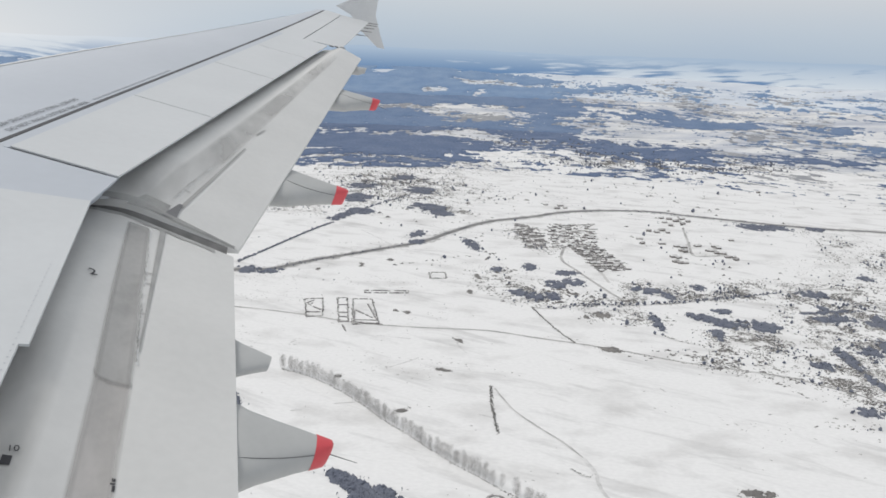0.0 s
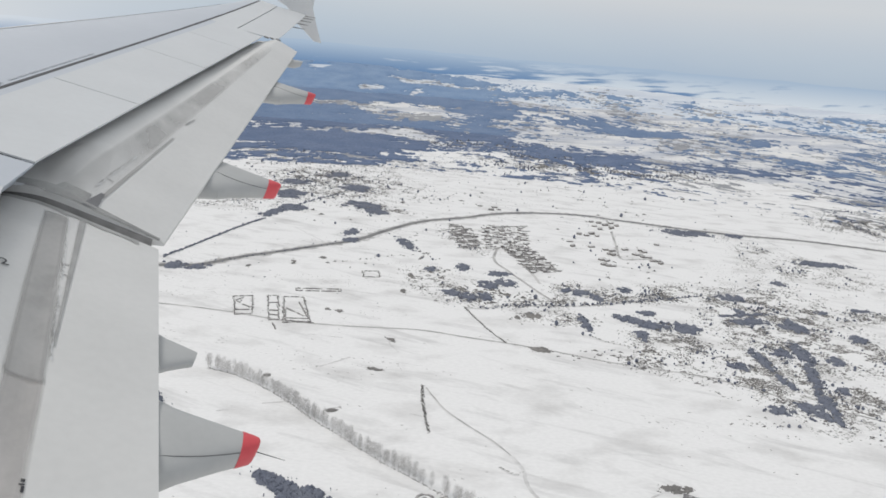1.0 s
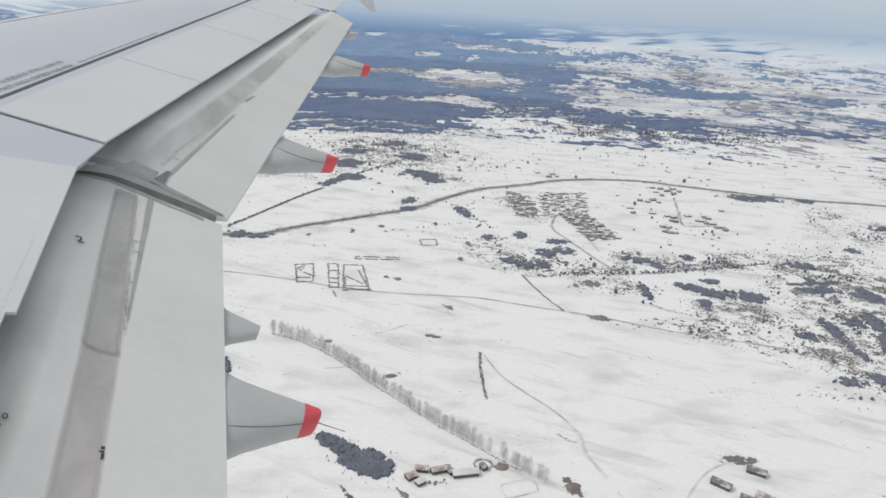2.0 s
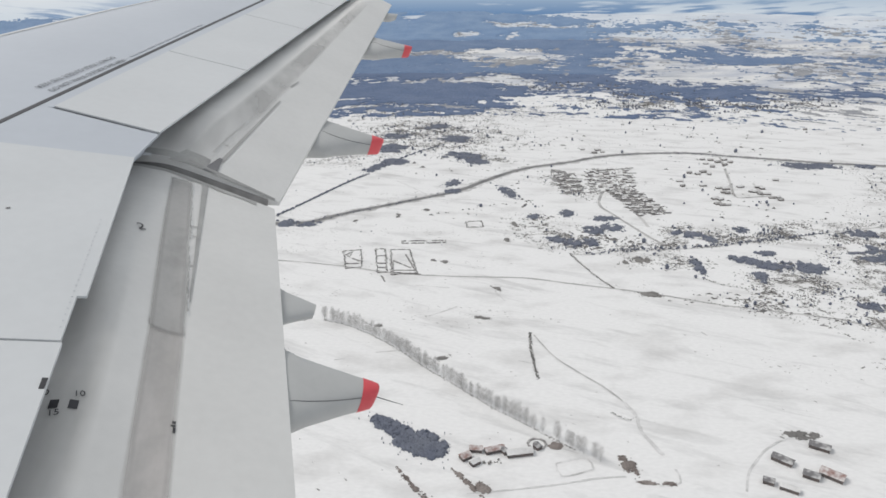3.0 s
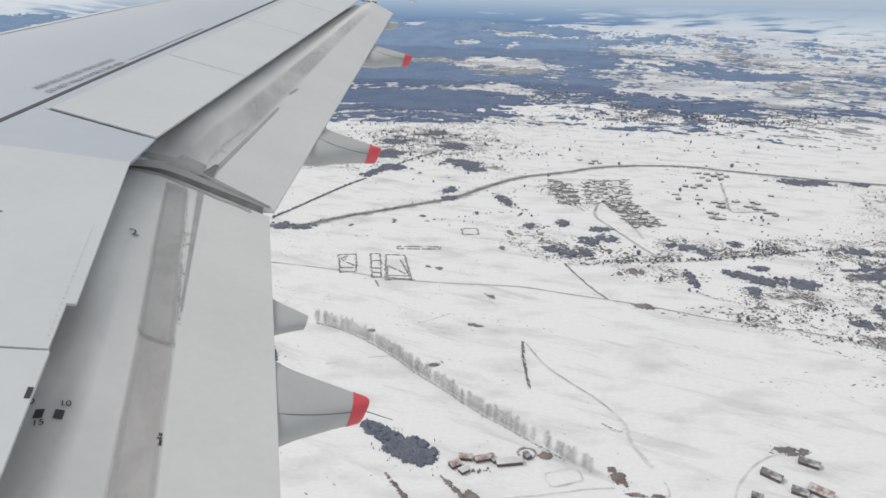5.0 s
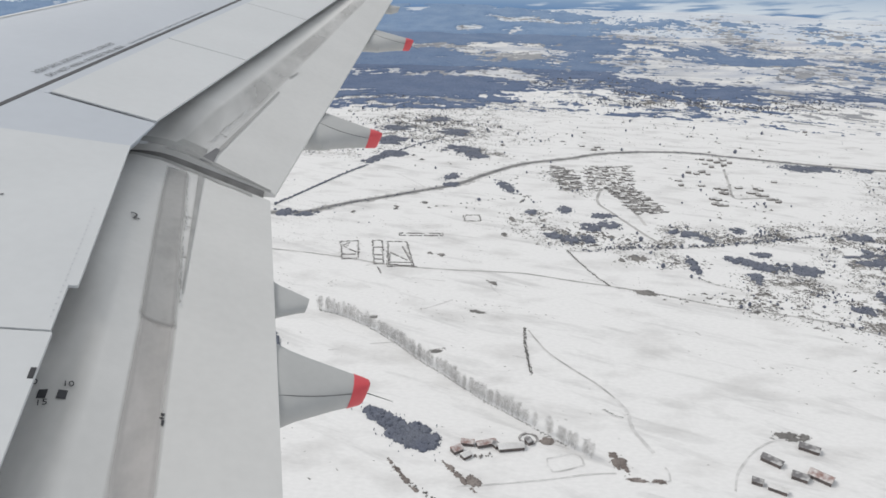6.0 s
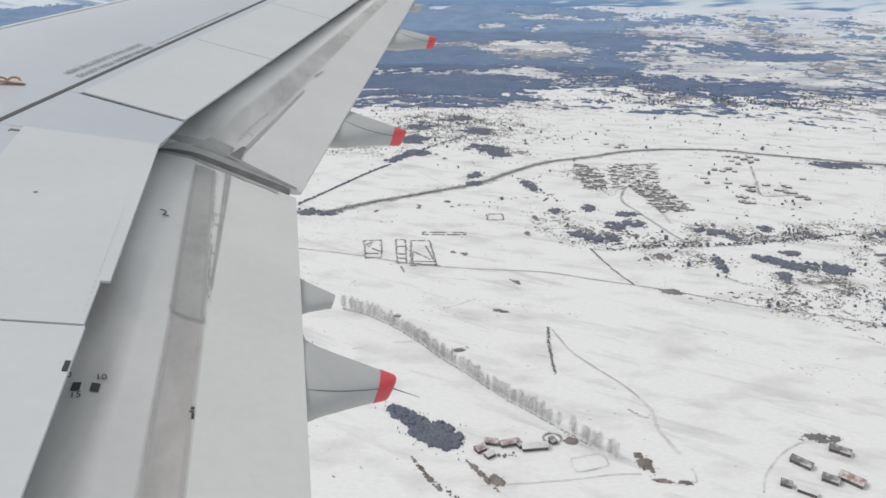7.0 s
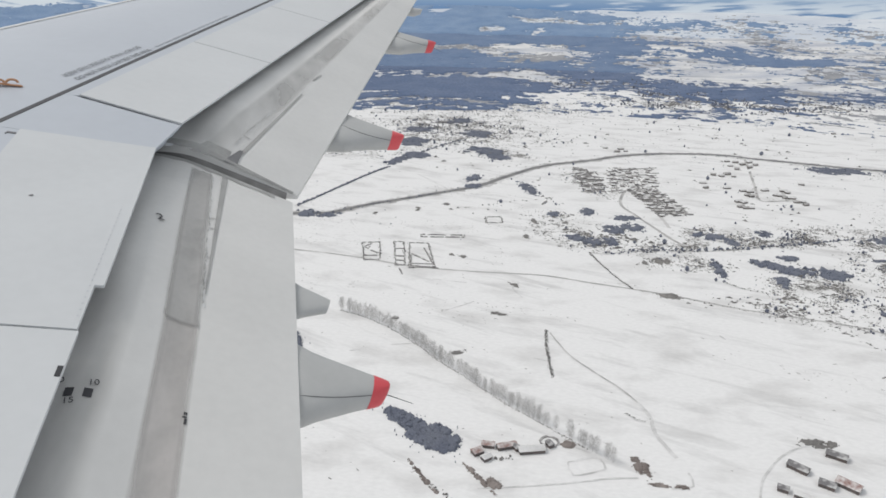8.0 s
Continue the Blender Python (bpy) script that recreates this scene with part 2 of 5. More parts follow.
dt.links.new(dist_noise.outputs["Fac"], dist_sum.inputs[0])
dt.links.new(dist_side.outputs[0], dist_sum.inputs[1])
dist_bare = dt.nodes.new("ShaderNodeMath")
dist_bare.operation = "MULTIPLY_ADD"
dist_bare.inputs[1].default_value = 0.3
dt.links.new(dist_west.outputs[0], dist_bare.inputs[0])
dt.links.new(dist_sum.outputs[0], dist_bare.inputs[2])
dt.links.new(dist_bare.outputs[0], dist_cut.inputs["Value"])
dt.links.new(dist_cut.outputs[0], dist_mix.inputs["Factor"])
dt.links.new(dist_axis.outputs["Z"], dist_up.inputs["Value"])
dt.links.new(dist_up.outputs[0], dist_haze.inputs["Factor"])
dt.links.new(dist_mix.outputs["Result"], dist_haze.inputs["A"])
dt.links.new(dist_haze.outputs["Result"], dist_glow.inputs["Color"])
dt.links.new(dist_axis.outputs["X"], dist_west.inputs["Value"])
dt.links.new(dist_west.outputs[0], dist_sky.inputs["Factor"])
dt.links.new(dist_sky.outputs["Result"], dist_haze.inputs["B"])
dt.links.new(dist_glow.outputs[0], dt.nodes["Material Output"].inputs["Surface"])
WHITE_ROOF = material("snow_covered_roof", (0.74, 0.735, 0.73), 0.8, (0.52, 0.51, 0.50), 0.1, 0.8, 0.05)
DARK_WALL = material("dark_barn_wall", (0.10, 0.095, 0.095), 0.9, (0.17, 0.14, 0.13), 0.3, 0.9, 0.1)
DRY = material("dry_grass_tufts", (0.27, 0.265, 0.255), 0.9, (0.40, 0.39, 0.38), 0.03, 1.0, 0.2)


# ---- builders ----
def part(name, bm, mat, parent, label=""):
    me = bpy.data.meshes.new(name)
    bm.normal_update()
    bm.to_mesh(me)
    bm.free()
    me.materials.append(mat)
    ob = new(name, me)
    ob.parent = parent
    return tagged(ob, label)


def from_data(name, verts, faces, mat, smooth=False):
    me = bpy.data.meshes.new(name)
    me.from_pydata(verts, [], faces)
    me.materials.append(mat)
    if smooth:
        me.polygons.foreach_set("use_smooth", [True] * len(me.polygons))
    me.update()
    return new(name, me)


def empty(name, m, label, category, group=""):
    ob = new(name)
    ob.matrix_world = m
    return tagged(ob, label, category, group)


def loft(sections, smooth=True, caps=True):
    """A closed skin over rings of equal length."""
    bm = bmesh.new()
    rings = [[bm.verts.new(p) for p in s] for s in sections]
    n = len(rings[0])
    for a, b in zip(rings, rings[1:]):
        for i in range(n):
            bm.faces.new((a[i], a[(i + 1) % n], b[(i + 1) % n], b[i])).smooth = smooth
    if caps:
        bm.faces.new(rings[0][::-1])
        bm.faces.new(rings[-1])
    bmesh.ops.recalc_face_normals(bm, faces=bm.faces[:])
    for e in bm.edges:
        if len(e.link_faces) == 2 and e.calc_face_angle(0) > 0.6:
            e.smooth = False
    return bm


def lerp(a, b, t):
    return a + (b - a) * t


# ---- the aircraft wing: local x aft, y outboard, z up from the eye ----
WING = ATTITUDE @ pose(0, 0, 0, 0, 0, 17.2)
wing = empty("aircraft_wing", WING, "light grey airliner wing with extended flaps and red-tipped flap fairings", "aircraft wing")


def upper(x, y):
    """The flat rear part of the upper wing surface, which bends up towards the tip."""
    return -1.8826 + 0.1837 * y - 0.14 * x + 0.0018 * max(0.0, y - 10) ** 2


def groove(y):
    return -3.14 + 0.326 * y


def nose(y):
    return -4.1 + 0.52 * (y - 4.7)


def spoiler_edge(y):
    return -2.304 + 0.33 * y if y > 4.8 else lerp(-0.82, -0.72, max(0.0, (y - 4.37) / 0.43))


def spoiler_front(y):
    return -3.05 + 0.33 * y


def skin_z(x, y):
    g = groove(y)
    if x >= g:
        return upper(x, y)
    d, full = g - x, g - nose(y)
    k = (0.14 * full + 0.10 + 0.02 * max(0.0, 8.8 - y)) / full ** 2
    q = max(0.0, 1 - (full - d) / (0.12 * full))
    return upper(g, y) + 0.14 * d - k * d * d - 0.10 * q * q


# the skin ends just ahead of the groove
def wing_section(y):
    n, g = nose(y), groove(y)
    rear = spoiler_edge(y) - 0.14 if y < 11.6 else -2.48 + 0.309 * y + 0.12
    top = [lerp(n, g - 0.012, (i / 15) ** 1.4) for i in range(16)]
    thick = 0.095 * (rear - n)
    pts = [(x, y, skin_z(x, y)) for x in top]
    pts += [(g - 0.008, y, upper(g, y) - 0.05), (rear, y, upper(rear, y) - 0.05), (rear, y, upper(rear, y) - 0.17)]
    for i in range(1, 8):
        x = lerp(rear, n, i / 8)
        pts.append((x, y, skin_z(x, y) - 0.17 - thick * math.sin(math.pi * i / 8) ** 0.7))
    return pts


part("wing_skin", loft([wing_section(y) for y in np.linspace(-0.3, 15.7, 50)]), PAINT_SKIN, wing, "blue-grey painted upper wing skin")


def panel(name, y0, y1, front, back, mat, label="", lift=0.0, thick=0.012, skew=0.0, inner=None, parent=None, rows=None):
    """A plate lying on the upper surface; skew slants its two ends like the sweep."""
    bm = bmesh.new()
    stations = rows or [lerp(y0, y1, i / 6) for i in range(7)]
    top = []
    for base in stations:
        s = (base - y0) / (y1 - y0)
        slant = lerp(skew if inner is None else inner, skew, s)
        row = []
        for j in range(7):
            t = j / 6
            y = base + slant * (1 - t) * (back(base) - front(base))
            x = lerp(front(y), back(y), t)
            row.append(bm.verts.new((x, y, upper(x, y) + lift)))
        top.append(row)
    for a, b in zip(top, top[1:]):
        for j in range(6):
            bm.faces.new((a[j], a[j + 1], b[j + 1], b[j]))
    bmesh.ops.recalc_face_normals(bm, faces=bm.faces[:])
    if sum(f.normal.z for f in bm.faces) < 0:
        bmesh.ops.reverse_faces(bm, faces=bm.faces[:])
    out = bmesh.ops.extrude_face_region(bm, geom=bm.faces[:])
    bmesh.ops.translate(bm, verts=[v for v in out["geom"] if isinstance(v, bmesh.types.BMVert)], vec=(0, 0, -thick))
    bmesh.ops.recalc_face_normals(bm, faces=bm.faces[:])
    return part(name, bm, mat, parent or wing, label)


def edge_strip(name, f0, f1, mat, label):
    """A strip along the slats, between two shares of the way from the groove to the nose."""
    bm = bmesh.new()
    prev = None
    for y in np.linspace(1.5, 14.6, 80):
        cur = []
        for k in range(5):
            x = lerp(groove(y), nose(y), lerp(f0, f1, k / 4))
            cur.append(bm.verts.new((x, y, skin_z(x, y) + 0.004)))
        if prev:
            for k in range(4):
                bm.faces.new((prev[k], prev[k + 1], cur[k + 1], cur[k])).smooth = True
        prev = cur
    bmesh.ops.recalc_face_normals(bm, faces=bm.faces[:])
    if sum(f.normal.z for f in bm.faces) < 0:
        bmesh.ops.reverse_faces(bm, faces=bm.faces[:])
    part(name, bm, mat, wing, label)


edge_strip("slat_line", 0.77, 0.782, LIP, "thin dark slat joint")
edge_strip("slat", 0.786, 0.97, SLAT, "pale leading edge slat")
GAP = 0.006
# the dark groove, and the fixed strip behind it, ahead of the spoilers
panel("hinge_groove", -0.3, 15.65, lambda y: groove(y) - 0.008, lambda y: groove(y) + 0.022, GROOVE, "dark hinge groove along the wing", lift=0.003, thick=0.03)
panel("hinge_fairing", 5.03, 11.88, lambda y: groove(y) + 0.024, lambda y: spoiler_front(y) - 0.006, PAINT_SKIN, "blue-grey strip behind the hinge groove")
panel("kink_panel", 4.376, 4.785, lambda y: groove(y) + 0.024, spoiler_edge, PAINT_SKIN, "blue-grey fixed panel between the spoilers", skew=0.31, inner=0.0)
panel("inner_panel", -0.3, 4.372, lambda y: groove(y) + 0.024, lambda y: -1.556, PAINT_SKIN, "blue-grey fixed panel ahead of the inner spoiler")
inner_spoiler = panel("inner_spoiler", 2.60, 4.37, lambda y: -1.55, lambda y: -0.815 if y > 2.9 else -0.852, PAINT_LIGHT, "pale grey inner spoiler", lift=0.008, rows=[2.6, 2.75, 2.899, 2.901, 3.2, 3.6, 4.0, 4.366])
root_panel = panel("root_panel", -0.3, 2.590, lambda y: -1.55, lambda y: -0.845, PAINT_LIGHT, "pale grey fixed root panel", lift=0.006)
for i in range(22):
    y = 2.68 + i * 0.042
    bm = bmesh.new()
    bmesh.ops.create_circle(bm, cap_ends=True, segments=6, radius=0.004)
    part("fastener", bm, FAINT_STENCIL, inner_spoiler).matrix_basis = Matrix.Translation((-0.868, y, upper(-0.868, y) + 0.010))
bm = bmesh.new()
bmesh.ops.create_circle(bm, cap_ends=True, segments=8, radius=0.011)
part("drain_hole", bm, COVE, inner_spoiler).matrix_basis = Matrix.Translation((-1.287, 3.605, upper(-1.287, 3.605) + 0.010))
for y, half in ((4.312, 0.010), (3.645, 0.005), (3.405, 0.005)):
    panel("latch", y - half, y + half, lambda v: -1.604, lambda v: -1.558, COVE, "small dark latch slot", lift=0.004, thick=0.008)
    panel("latch", y - half - 0.014, y - half, lambda v: -1.608, lambda v: -1.602, COVE, "small dark latch slot", lift=0.004, thick=0.008)
for a, b in ((4.80, 6.49), (6.49, 8.47), (8.47, 10.15), (10.15, 11.6)):
    panel("spoiler", a + GAP, b - GAP, spoiler_front, lambda y: -2.304 + 0.33 * y, PAINT_LIGHT, "pale grey outer spoiler", lift=0.009, skew=0.31)
panel("tip_panel", 11.64, 15.66, lambda y: groove(y) + 0.024, lambda y: -2.490 + 0.309 * y, PAINT_LIGHT, "pale grey panel ahead of the aileron", skew=0.31)
panel("aileron", 11.75, 15.62, lambda y: -2.470 + 0.309 * y, lambda y: -1.80 + 0.305 * y, PAINT_LIGHT, "pale grey aileron")
for dx, dy, w in ((0.0, 0.0, 0.07), (0.10, 0.04, 0.05), (0.20, 0.07, 0.07)):
    panel("end_fitting", 11.60 + dy, 11.66 + dy + w * 0.4, lambda y: 1.56 + dx, lambda y: 1.56 + dx + w, RUBBER, "dark fitting between spoiler and aileron", lift=0.012)


# flaps
def flap_in_te(y):
    return 0.0, -1.41 + 0.16 * (y - 4.55)


def flap_out_te(y):
    t = (y - 4.7) / 6.9
    return lerp(0.030, 2.09, t), lerp(-1.380, -0.115, t)


def lift_of(te, y):
    return 1.53 if te is flap_out_te else lerp(0.99, 1.29, min(1.0, max(0.0, (y - 0.8) / 2.8)))


FLAP_CURVE = ((0.0, 0.0), (0.25, 0.066), (0.5, 0.133), (0.6, 0.156), (0.7, 0.168), (0.82, 0.172), (0.9, 0.165), (0.96, 0.145), (1.0, 0.10))


def crest(te, u, y):
    """Brings the flap's nose to about ten centimetres under the spoilers' edge."""
    chord = 1.18 if te is flap_in_te else lerp(1.12, 0.72, (y - 4.7) / 6.9)
    xt, zt = te(y)
    at = (xt - spoiler_edge(y)) / chord
    high = float(np.interp(at, [p[0] for p in FLAP_CURVE], [p[1] for p in FLAP_CURVE]))
    gap = 0.115 if te is flap_in_te else 0.075
    need = (upper(spoiler_edge(y), y) - gap - zt) / (chord * lift_of(te, y)) - high
    k = min(1.0, max(0.0, (u - 0.42) / max(0.1, at - 0.42)))
    fade = min(1.0, max(0.0, (4.6 - y) / 0.9 if te is flap_in_te else (y - 4.75) / 0.6))
    return need * fade * k * k * (3 - 2 * k)


def flap_top(x, y, te, chord):
    """Height of the flap's upper face at a place."""
    xt, zt = te(y)
    u = (xt - x) / chord(y)
    for (a, za), (b, zb) in zip(FLAP_CURVE, FLAP_CURVE[1:]):
        if a <= u <= b:
            return zt + (lerp(za, zb, (u - a) / (b - a)) + crest(te, u, y)) * chord(y) * lift_of(te, y)
    return zt


def flap_mesh(ys, te, chord, slant):
    """The upper face follows flap_top; the lower one is plain."""
    secs = []
    for k, y in enumerate(ys):
        ring = []
        c = chord(y)
        end = k in (0, len(ys) - 1)
        for u in np.linspace(0, 0.985, 34):
            yy = y + (slant(u * c) if end else 0)
            xt = te(yy)[0]
            ring.append((xt - u * c, yy, flap_top(xt - u * c, yy, te, chord)))
        drop = crest(te, 1.0, y) + 0.1
        for u, z in ((1.0, drop - 0.03), (0.99, drop - 0.06), (0.9, 0.05), (0.6, 0.01), (0.3, -0.012), (0.0, -0.012)):
            yy = y + (slant(u * c) if end else 0)
            xt, zt = te(yy)
            ring.append((xt - u * c, yy, zt + z * c * lift_of(te, y)))
        secs.append(ring)
    return loft(secs)


def chord_in(y):
    return 1.18


def chord_out(y):
    return lerp(1.12, 0.72, (y - 4.7) / 6.9)


flap_in = part("inboard_flap", flap_mesh([*np.linspace(-0.3, 4.4, 30), 4.46, 4.63], flap_in_te, chord_in, lambda d: 0.225 * d), PAINT_FLAP, wing, "pale grey inboard flap lowered behind the spoiler")
flap_out = part("outboard_flap", flap_mesh([4.71, *np.linspace(4.9, 11.6, 30)], flap_out_te, chord_out, lambda d: 0.15 * d), PAINT_FLAP, wing, "pale grey outboard flap lowered behind the spoilers")


def on_flap(name, y0, y1, d0, d1, te, chord, mat, parent, label="", e0=None, e1=None, lift=0.004, n=24, ends=6):
    """A thin sheet on a flap, between two distances ahead of its trailing edge. Its attribute "wear" falls to nothing at the rim."""
    e0, e1 = e0 if e0 is not None else d0, e1 if e1 is not None else d1
    bm = bmesh.new()
    wear = bm.verts.layers.float.new("wear")
    grid = []
    for i in range(n + 1):
        y = lerp(y0, y1, i / n)
        row = []
        for j in range(11):
            d = lerp(lerp(d0, e0, i / n), lerp(d1, e1, i / n), j / 10)
            x = te(y)[0] - d
            v = bm.verts.new((x, y, flap_top(x, y, te, chord) + lift))
            v[wear] = min(1.0, j / 1.5, (10 - j) / 1.5, ends * i / n, ends * (n - i) / n)
            row.append(v)
        grid.append(row)
    for a, b in zip(grid, grid[1:]):
        for j in range(10):
            bm.faces.new((a[j], b[j], b[j + 1], a[j + 1]))
    bmesh.ops.recalc_face_normals(bm, faces=bm.faces[:])
    if sum(f.normal.z for f in bm.faces) < 0:
        bmesh.ops.reverse_faces(bm, faces=bm.faces[:])
    return part(name, bm, mat, parent, label)


on_flap("worn_strip", 2.985, 4.69, 0.448, 0.612, flap_in_te, chord_in, BARE, flap_in, "dark grey worn strip", 0.523, 0.662, lift=0.006, n=40, ends=40)
on_flap("faded_strip", 0.4, 3.07, 0.40, 0.57, flap_in_te, chord_in, FADED, flap_in, "pinkish faded strip", 0.449, 0.612, lift=0.0018, n=60, ends=60)
on_flap("worn_strip", 4.9, 11.0, 0.47, 0.67, flap_out_te, chord_out, FILM, flap_out, "patchy grey-brown worn strip", 0.28, 0.43, n=60)
# thin patchy films that darken the flaps near the spoilers' edge
on_flap("flap_film", 4.8, 5.6, 0.45, 1.08, flap_out_te, chord_out, DARK_FILM, flap_out, "dark patchy film by the flap corner", 0.6, 1.0, lift=0.003, n=20)
on_flap("flap_film", 0.2, 3.4, 0.70, 1.0, flap_in_te, chord_in, STAIN, flap_in, "faint darker streaks along the flap", lift=0.003, n=40)
on_flap("hinge_mark", 6.74, 6.95, 0.404, 0.420, flap_out_te, chord_out, LIP, flap_out, "small dark hinge cover", 0.380, 0.392, lift=0.006, n=4)
on_flap("hinge_mark", 6.55, 6.66, 0.80, 0.90, flap_out_te, chord_out, PAINT_LIGHT, flap_out, "small pale access cover", 0.80, 0.90, lift=0.008, n=2)

# seals and the dark filler in the gap between the flaps
bm = bmesh.new()
prev = None
for i in range(21):
    d = lerp(0.03, 1.06, i / 20)
    edge, w = 4.712 + 0.15 * d, lerp(0.022, 0.075, min(1.0, d / 0.7))
    cur = []
    for j in range(4):
        yy = edge + w * j / 3
        xx = flap_out_te(yy)[0] - d
        cur.append(bm.verts.new((xx, yy, flap_top(xx, yy, flap_out_te, chord_out) + 0.004 + 0.006 * (j in (1, 2)))))
    if prev:
        for j in range(3):
            bm.faces.new((prev[j], prev[j + 1], cur[j + 1], cur[j])).smooth = True
    prev = cur
bmesh.ops.recalc_face_normals(bm, faces=bm.faces[:])
part("end_band", bm, BAND, flap_out, "dark worn end band")
bm = bmesh.new()
prev = None
for i in range(21):
    d = lerp(0.05, 1.12, i / 20)
    ya, yb = 4.623 + 0.22 * d, 4.75 + 0.15 * d
    za = flap_top(-d, 4.6, flap_in_te, chord_in) - 0.01
    zb = flap_top(flap_out_te(yb)[0] - d, yb, flap_out_te, chord_out) + 0.004
    ring = [bm.verts.new((-d, ya, za - 0.07)), bm.verts.new((-d, lerp(ya, yb, 0.12), za - 0.06))]
    for j in range(7):
        q = j / 6
        ring.append(bm.verts.new((-d + 0.02 * q, lerp(ya, yb, 0.22 + 0.78 * q), lerp(za - 0.02, zb, q) + 0.018 * math.sin(math.pi * q))))
    if prev:
        for j in range(8):
            bm.faces.new((prev[j], prev[j + 1], ring[j + 1], ring[j])).smooth = True
    prev = ring
bmesh.ops.recalc_face_normals(bm, faces=bm.faces[:])
part("gap_seal", bm, SEAL, flap_in, "grey rounded seal in the gap between the flaps")
on_flap("worn_patch", 4.80, 4.95, 0.50, 0.74, flap_out_te, chord_out, BAND, flap_out, "scuffed grey corner patch", 0.52, 0.68, lift=0.004, n=3)


bm = bmesh.new()
prev = None
for i in range(13):
    d = lerp(0.12, 1.0, i / 12)
    edge = 4.63 + 0.225 * d
    cur = [bm.verts.new((-d, edge - o, flap_top(-d, edge - o, flap_in_te, chord_in) + 0.004)) for o in (0.045 + 0.012 * (i % 3 == 0), 0.004)]
    if prev:
        bm.faces.new((prev[0], prev[1], cur[1], cur[0]))
    prev = cur
bmesh.ops.recalc_face_normals(bm, faces=bm.faces[:])
part("end_lip", bm, LIP, flap_in, "scuffed grey edge of the flap")
on_flap("corner_plate", 4.79, 5.01, 0.435, 0.52, flap_out_te, chord_out, COVE, flap_out, "dark bracket at the flap corner", 0.462, 0.485, lift=0.009, n=4)
on_flap("access_cover", 4.82, 4.90, 0.86, 0.94, flap_out_te, chord_out, PAINT_LIGHT, flap_out, "small pale access cover", lift=0.006, n=2)


# ragged edge of peeling tape beside the worn strip
def peeling(y0, y1, d0, d1, band, te, chord, parent, seed, tears, edge=LIP):
    """A ragged torn edge, pale chips along it, and a grey band that widens outboard."""
    rng = random.Random(seed)
    bm = bmesh.new()
    prev, off, n = None, 0.0, 90
    for i in range(n + 1):
        t = i / n
        y = lerp(y0, y1, t)
        off = off * 0.55 + rng.gauss(0, 0.0022)
        w = 0.0065 * rng.uniform(0.2, 1.3) * (1.25 - 0.75 * t)
        xs = [te(y)[0] - (lerp(d0, d1, t) + off + o) for o in (-w / 2, w / 2)]
        cur = [bm.verts.new((x, y, flap_top(x, y, te, chord) + 0.006)) for x in xs]
        if prev and rng.random() > 0.10 + 0.35 * t:
            bm.faces.new((prev[0], prev[1], cur[1], cur[0]))
        prev = cur
    part("tape_edge", bm, edge, parent, "ragged dark edge of peeling tape")
    bm = bmesh.new()
    for i in range(34):
        t = rng.random() ** 1.4
        y, d = lerp(y0, y1, t), lerp(d0, d1, t) - rng.uniform(0.002, 0.008)
        a, b = rng.uniform(0.004, 0.016), rng.uniform(0.0012, 0.003)
        cur = []
        for u, v in ((-a, -b), (a, -b * 0.4), (a * 0.7, b), (-a * 0.8, b * 0.7)):
            x = te(y)[0] - (d + v)
            cur.append(bm.verts.new((x, y + u, flap_top(x, y + u, te, chord) + 0.0065)))
        bm.faces.new(cur)
    tagged(part("tape_chips", bm, SLAT, parent), "pale chips along the torn tape", kind="stuff")
    b0, b1, c0, c1, w0, w1 = band
    on_flap("tape_band", b0, b1, c0 - w0 / 2, c0 + w0 / 2, te, chord, edge, parent, "smooth grey edge of the tape", c1 - w1 / 2, c1 + w1 / 2, lift=0.005, n=20)
    for t in tears:
        y, d, e = lerp(y0, y1, t), lerp(d0, d1, t), lerp(c0, c1, t)
        on_flap("tape_tear", y - 0.004, y + 0.004, lerp(d, e, rng.uniform(0.6, 0.95)), d, te, chord, WORN, parent, lift=0.0058, n=1)


peeling(3.18, 4.66, 0.455, 0.522, (3.28, 4.70, 0.450, 0.446, 0.007, 0.036), flap_in_te, chord_in, flap_in, 4, (0.30, 0.52, 0.60))
peeling(5.05, 5.9, 0.540, 0.49, (4.97, 6.35, 0.462, 0.408, 0.026, 0.014), flap_out_te, chord_out, flap_out, 6, (0.2,), WORN)


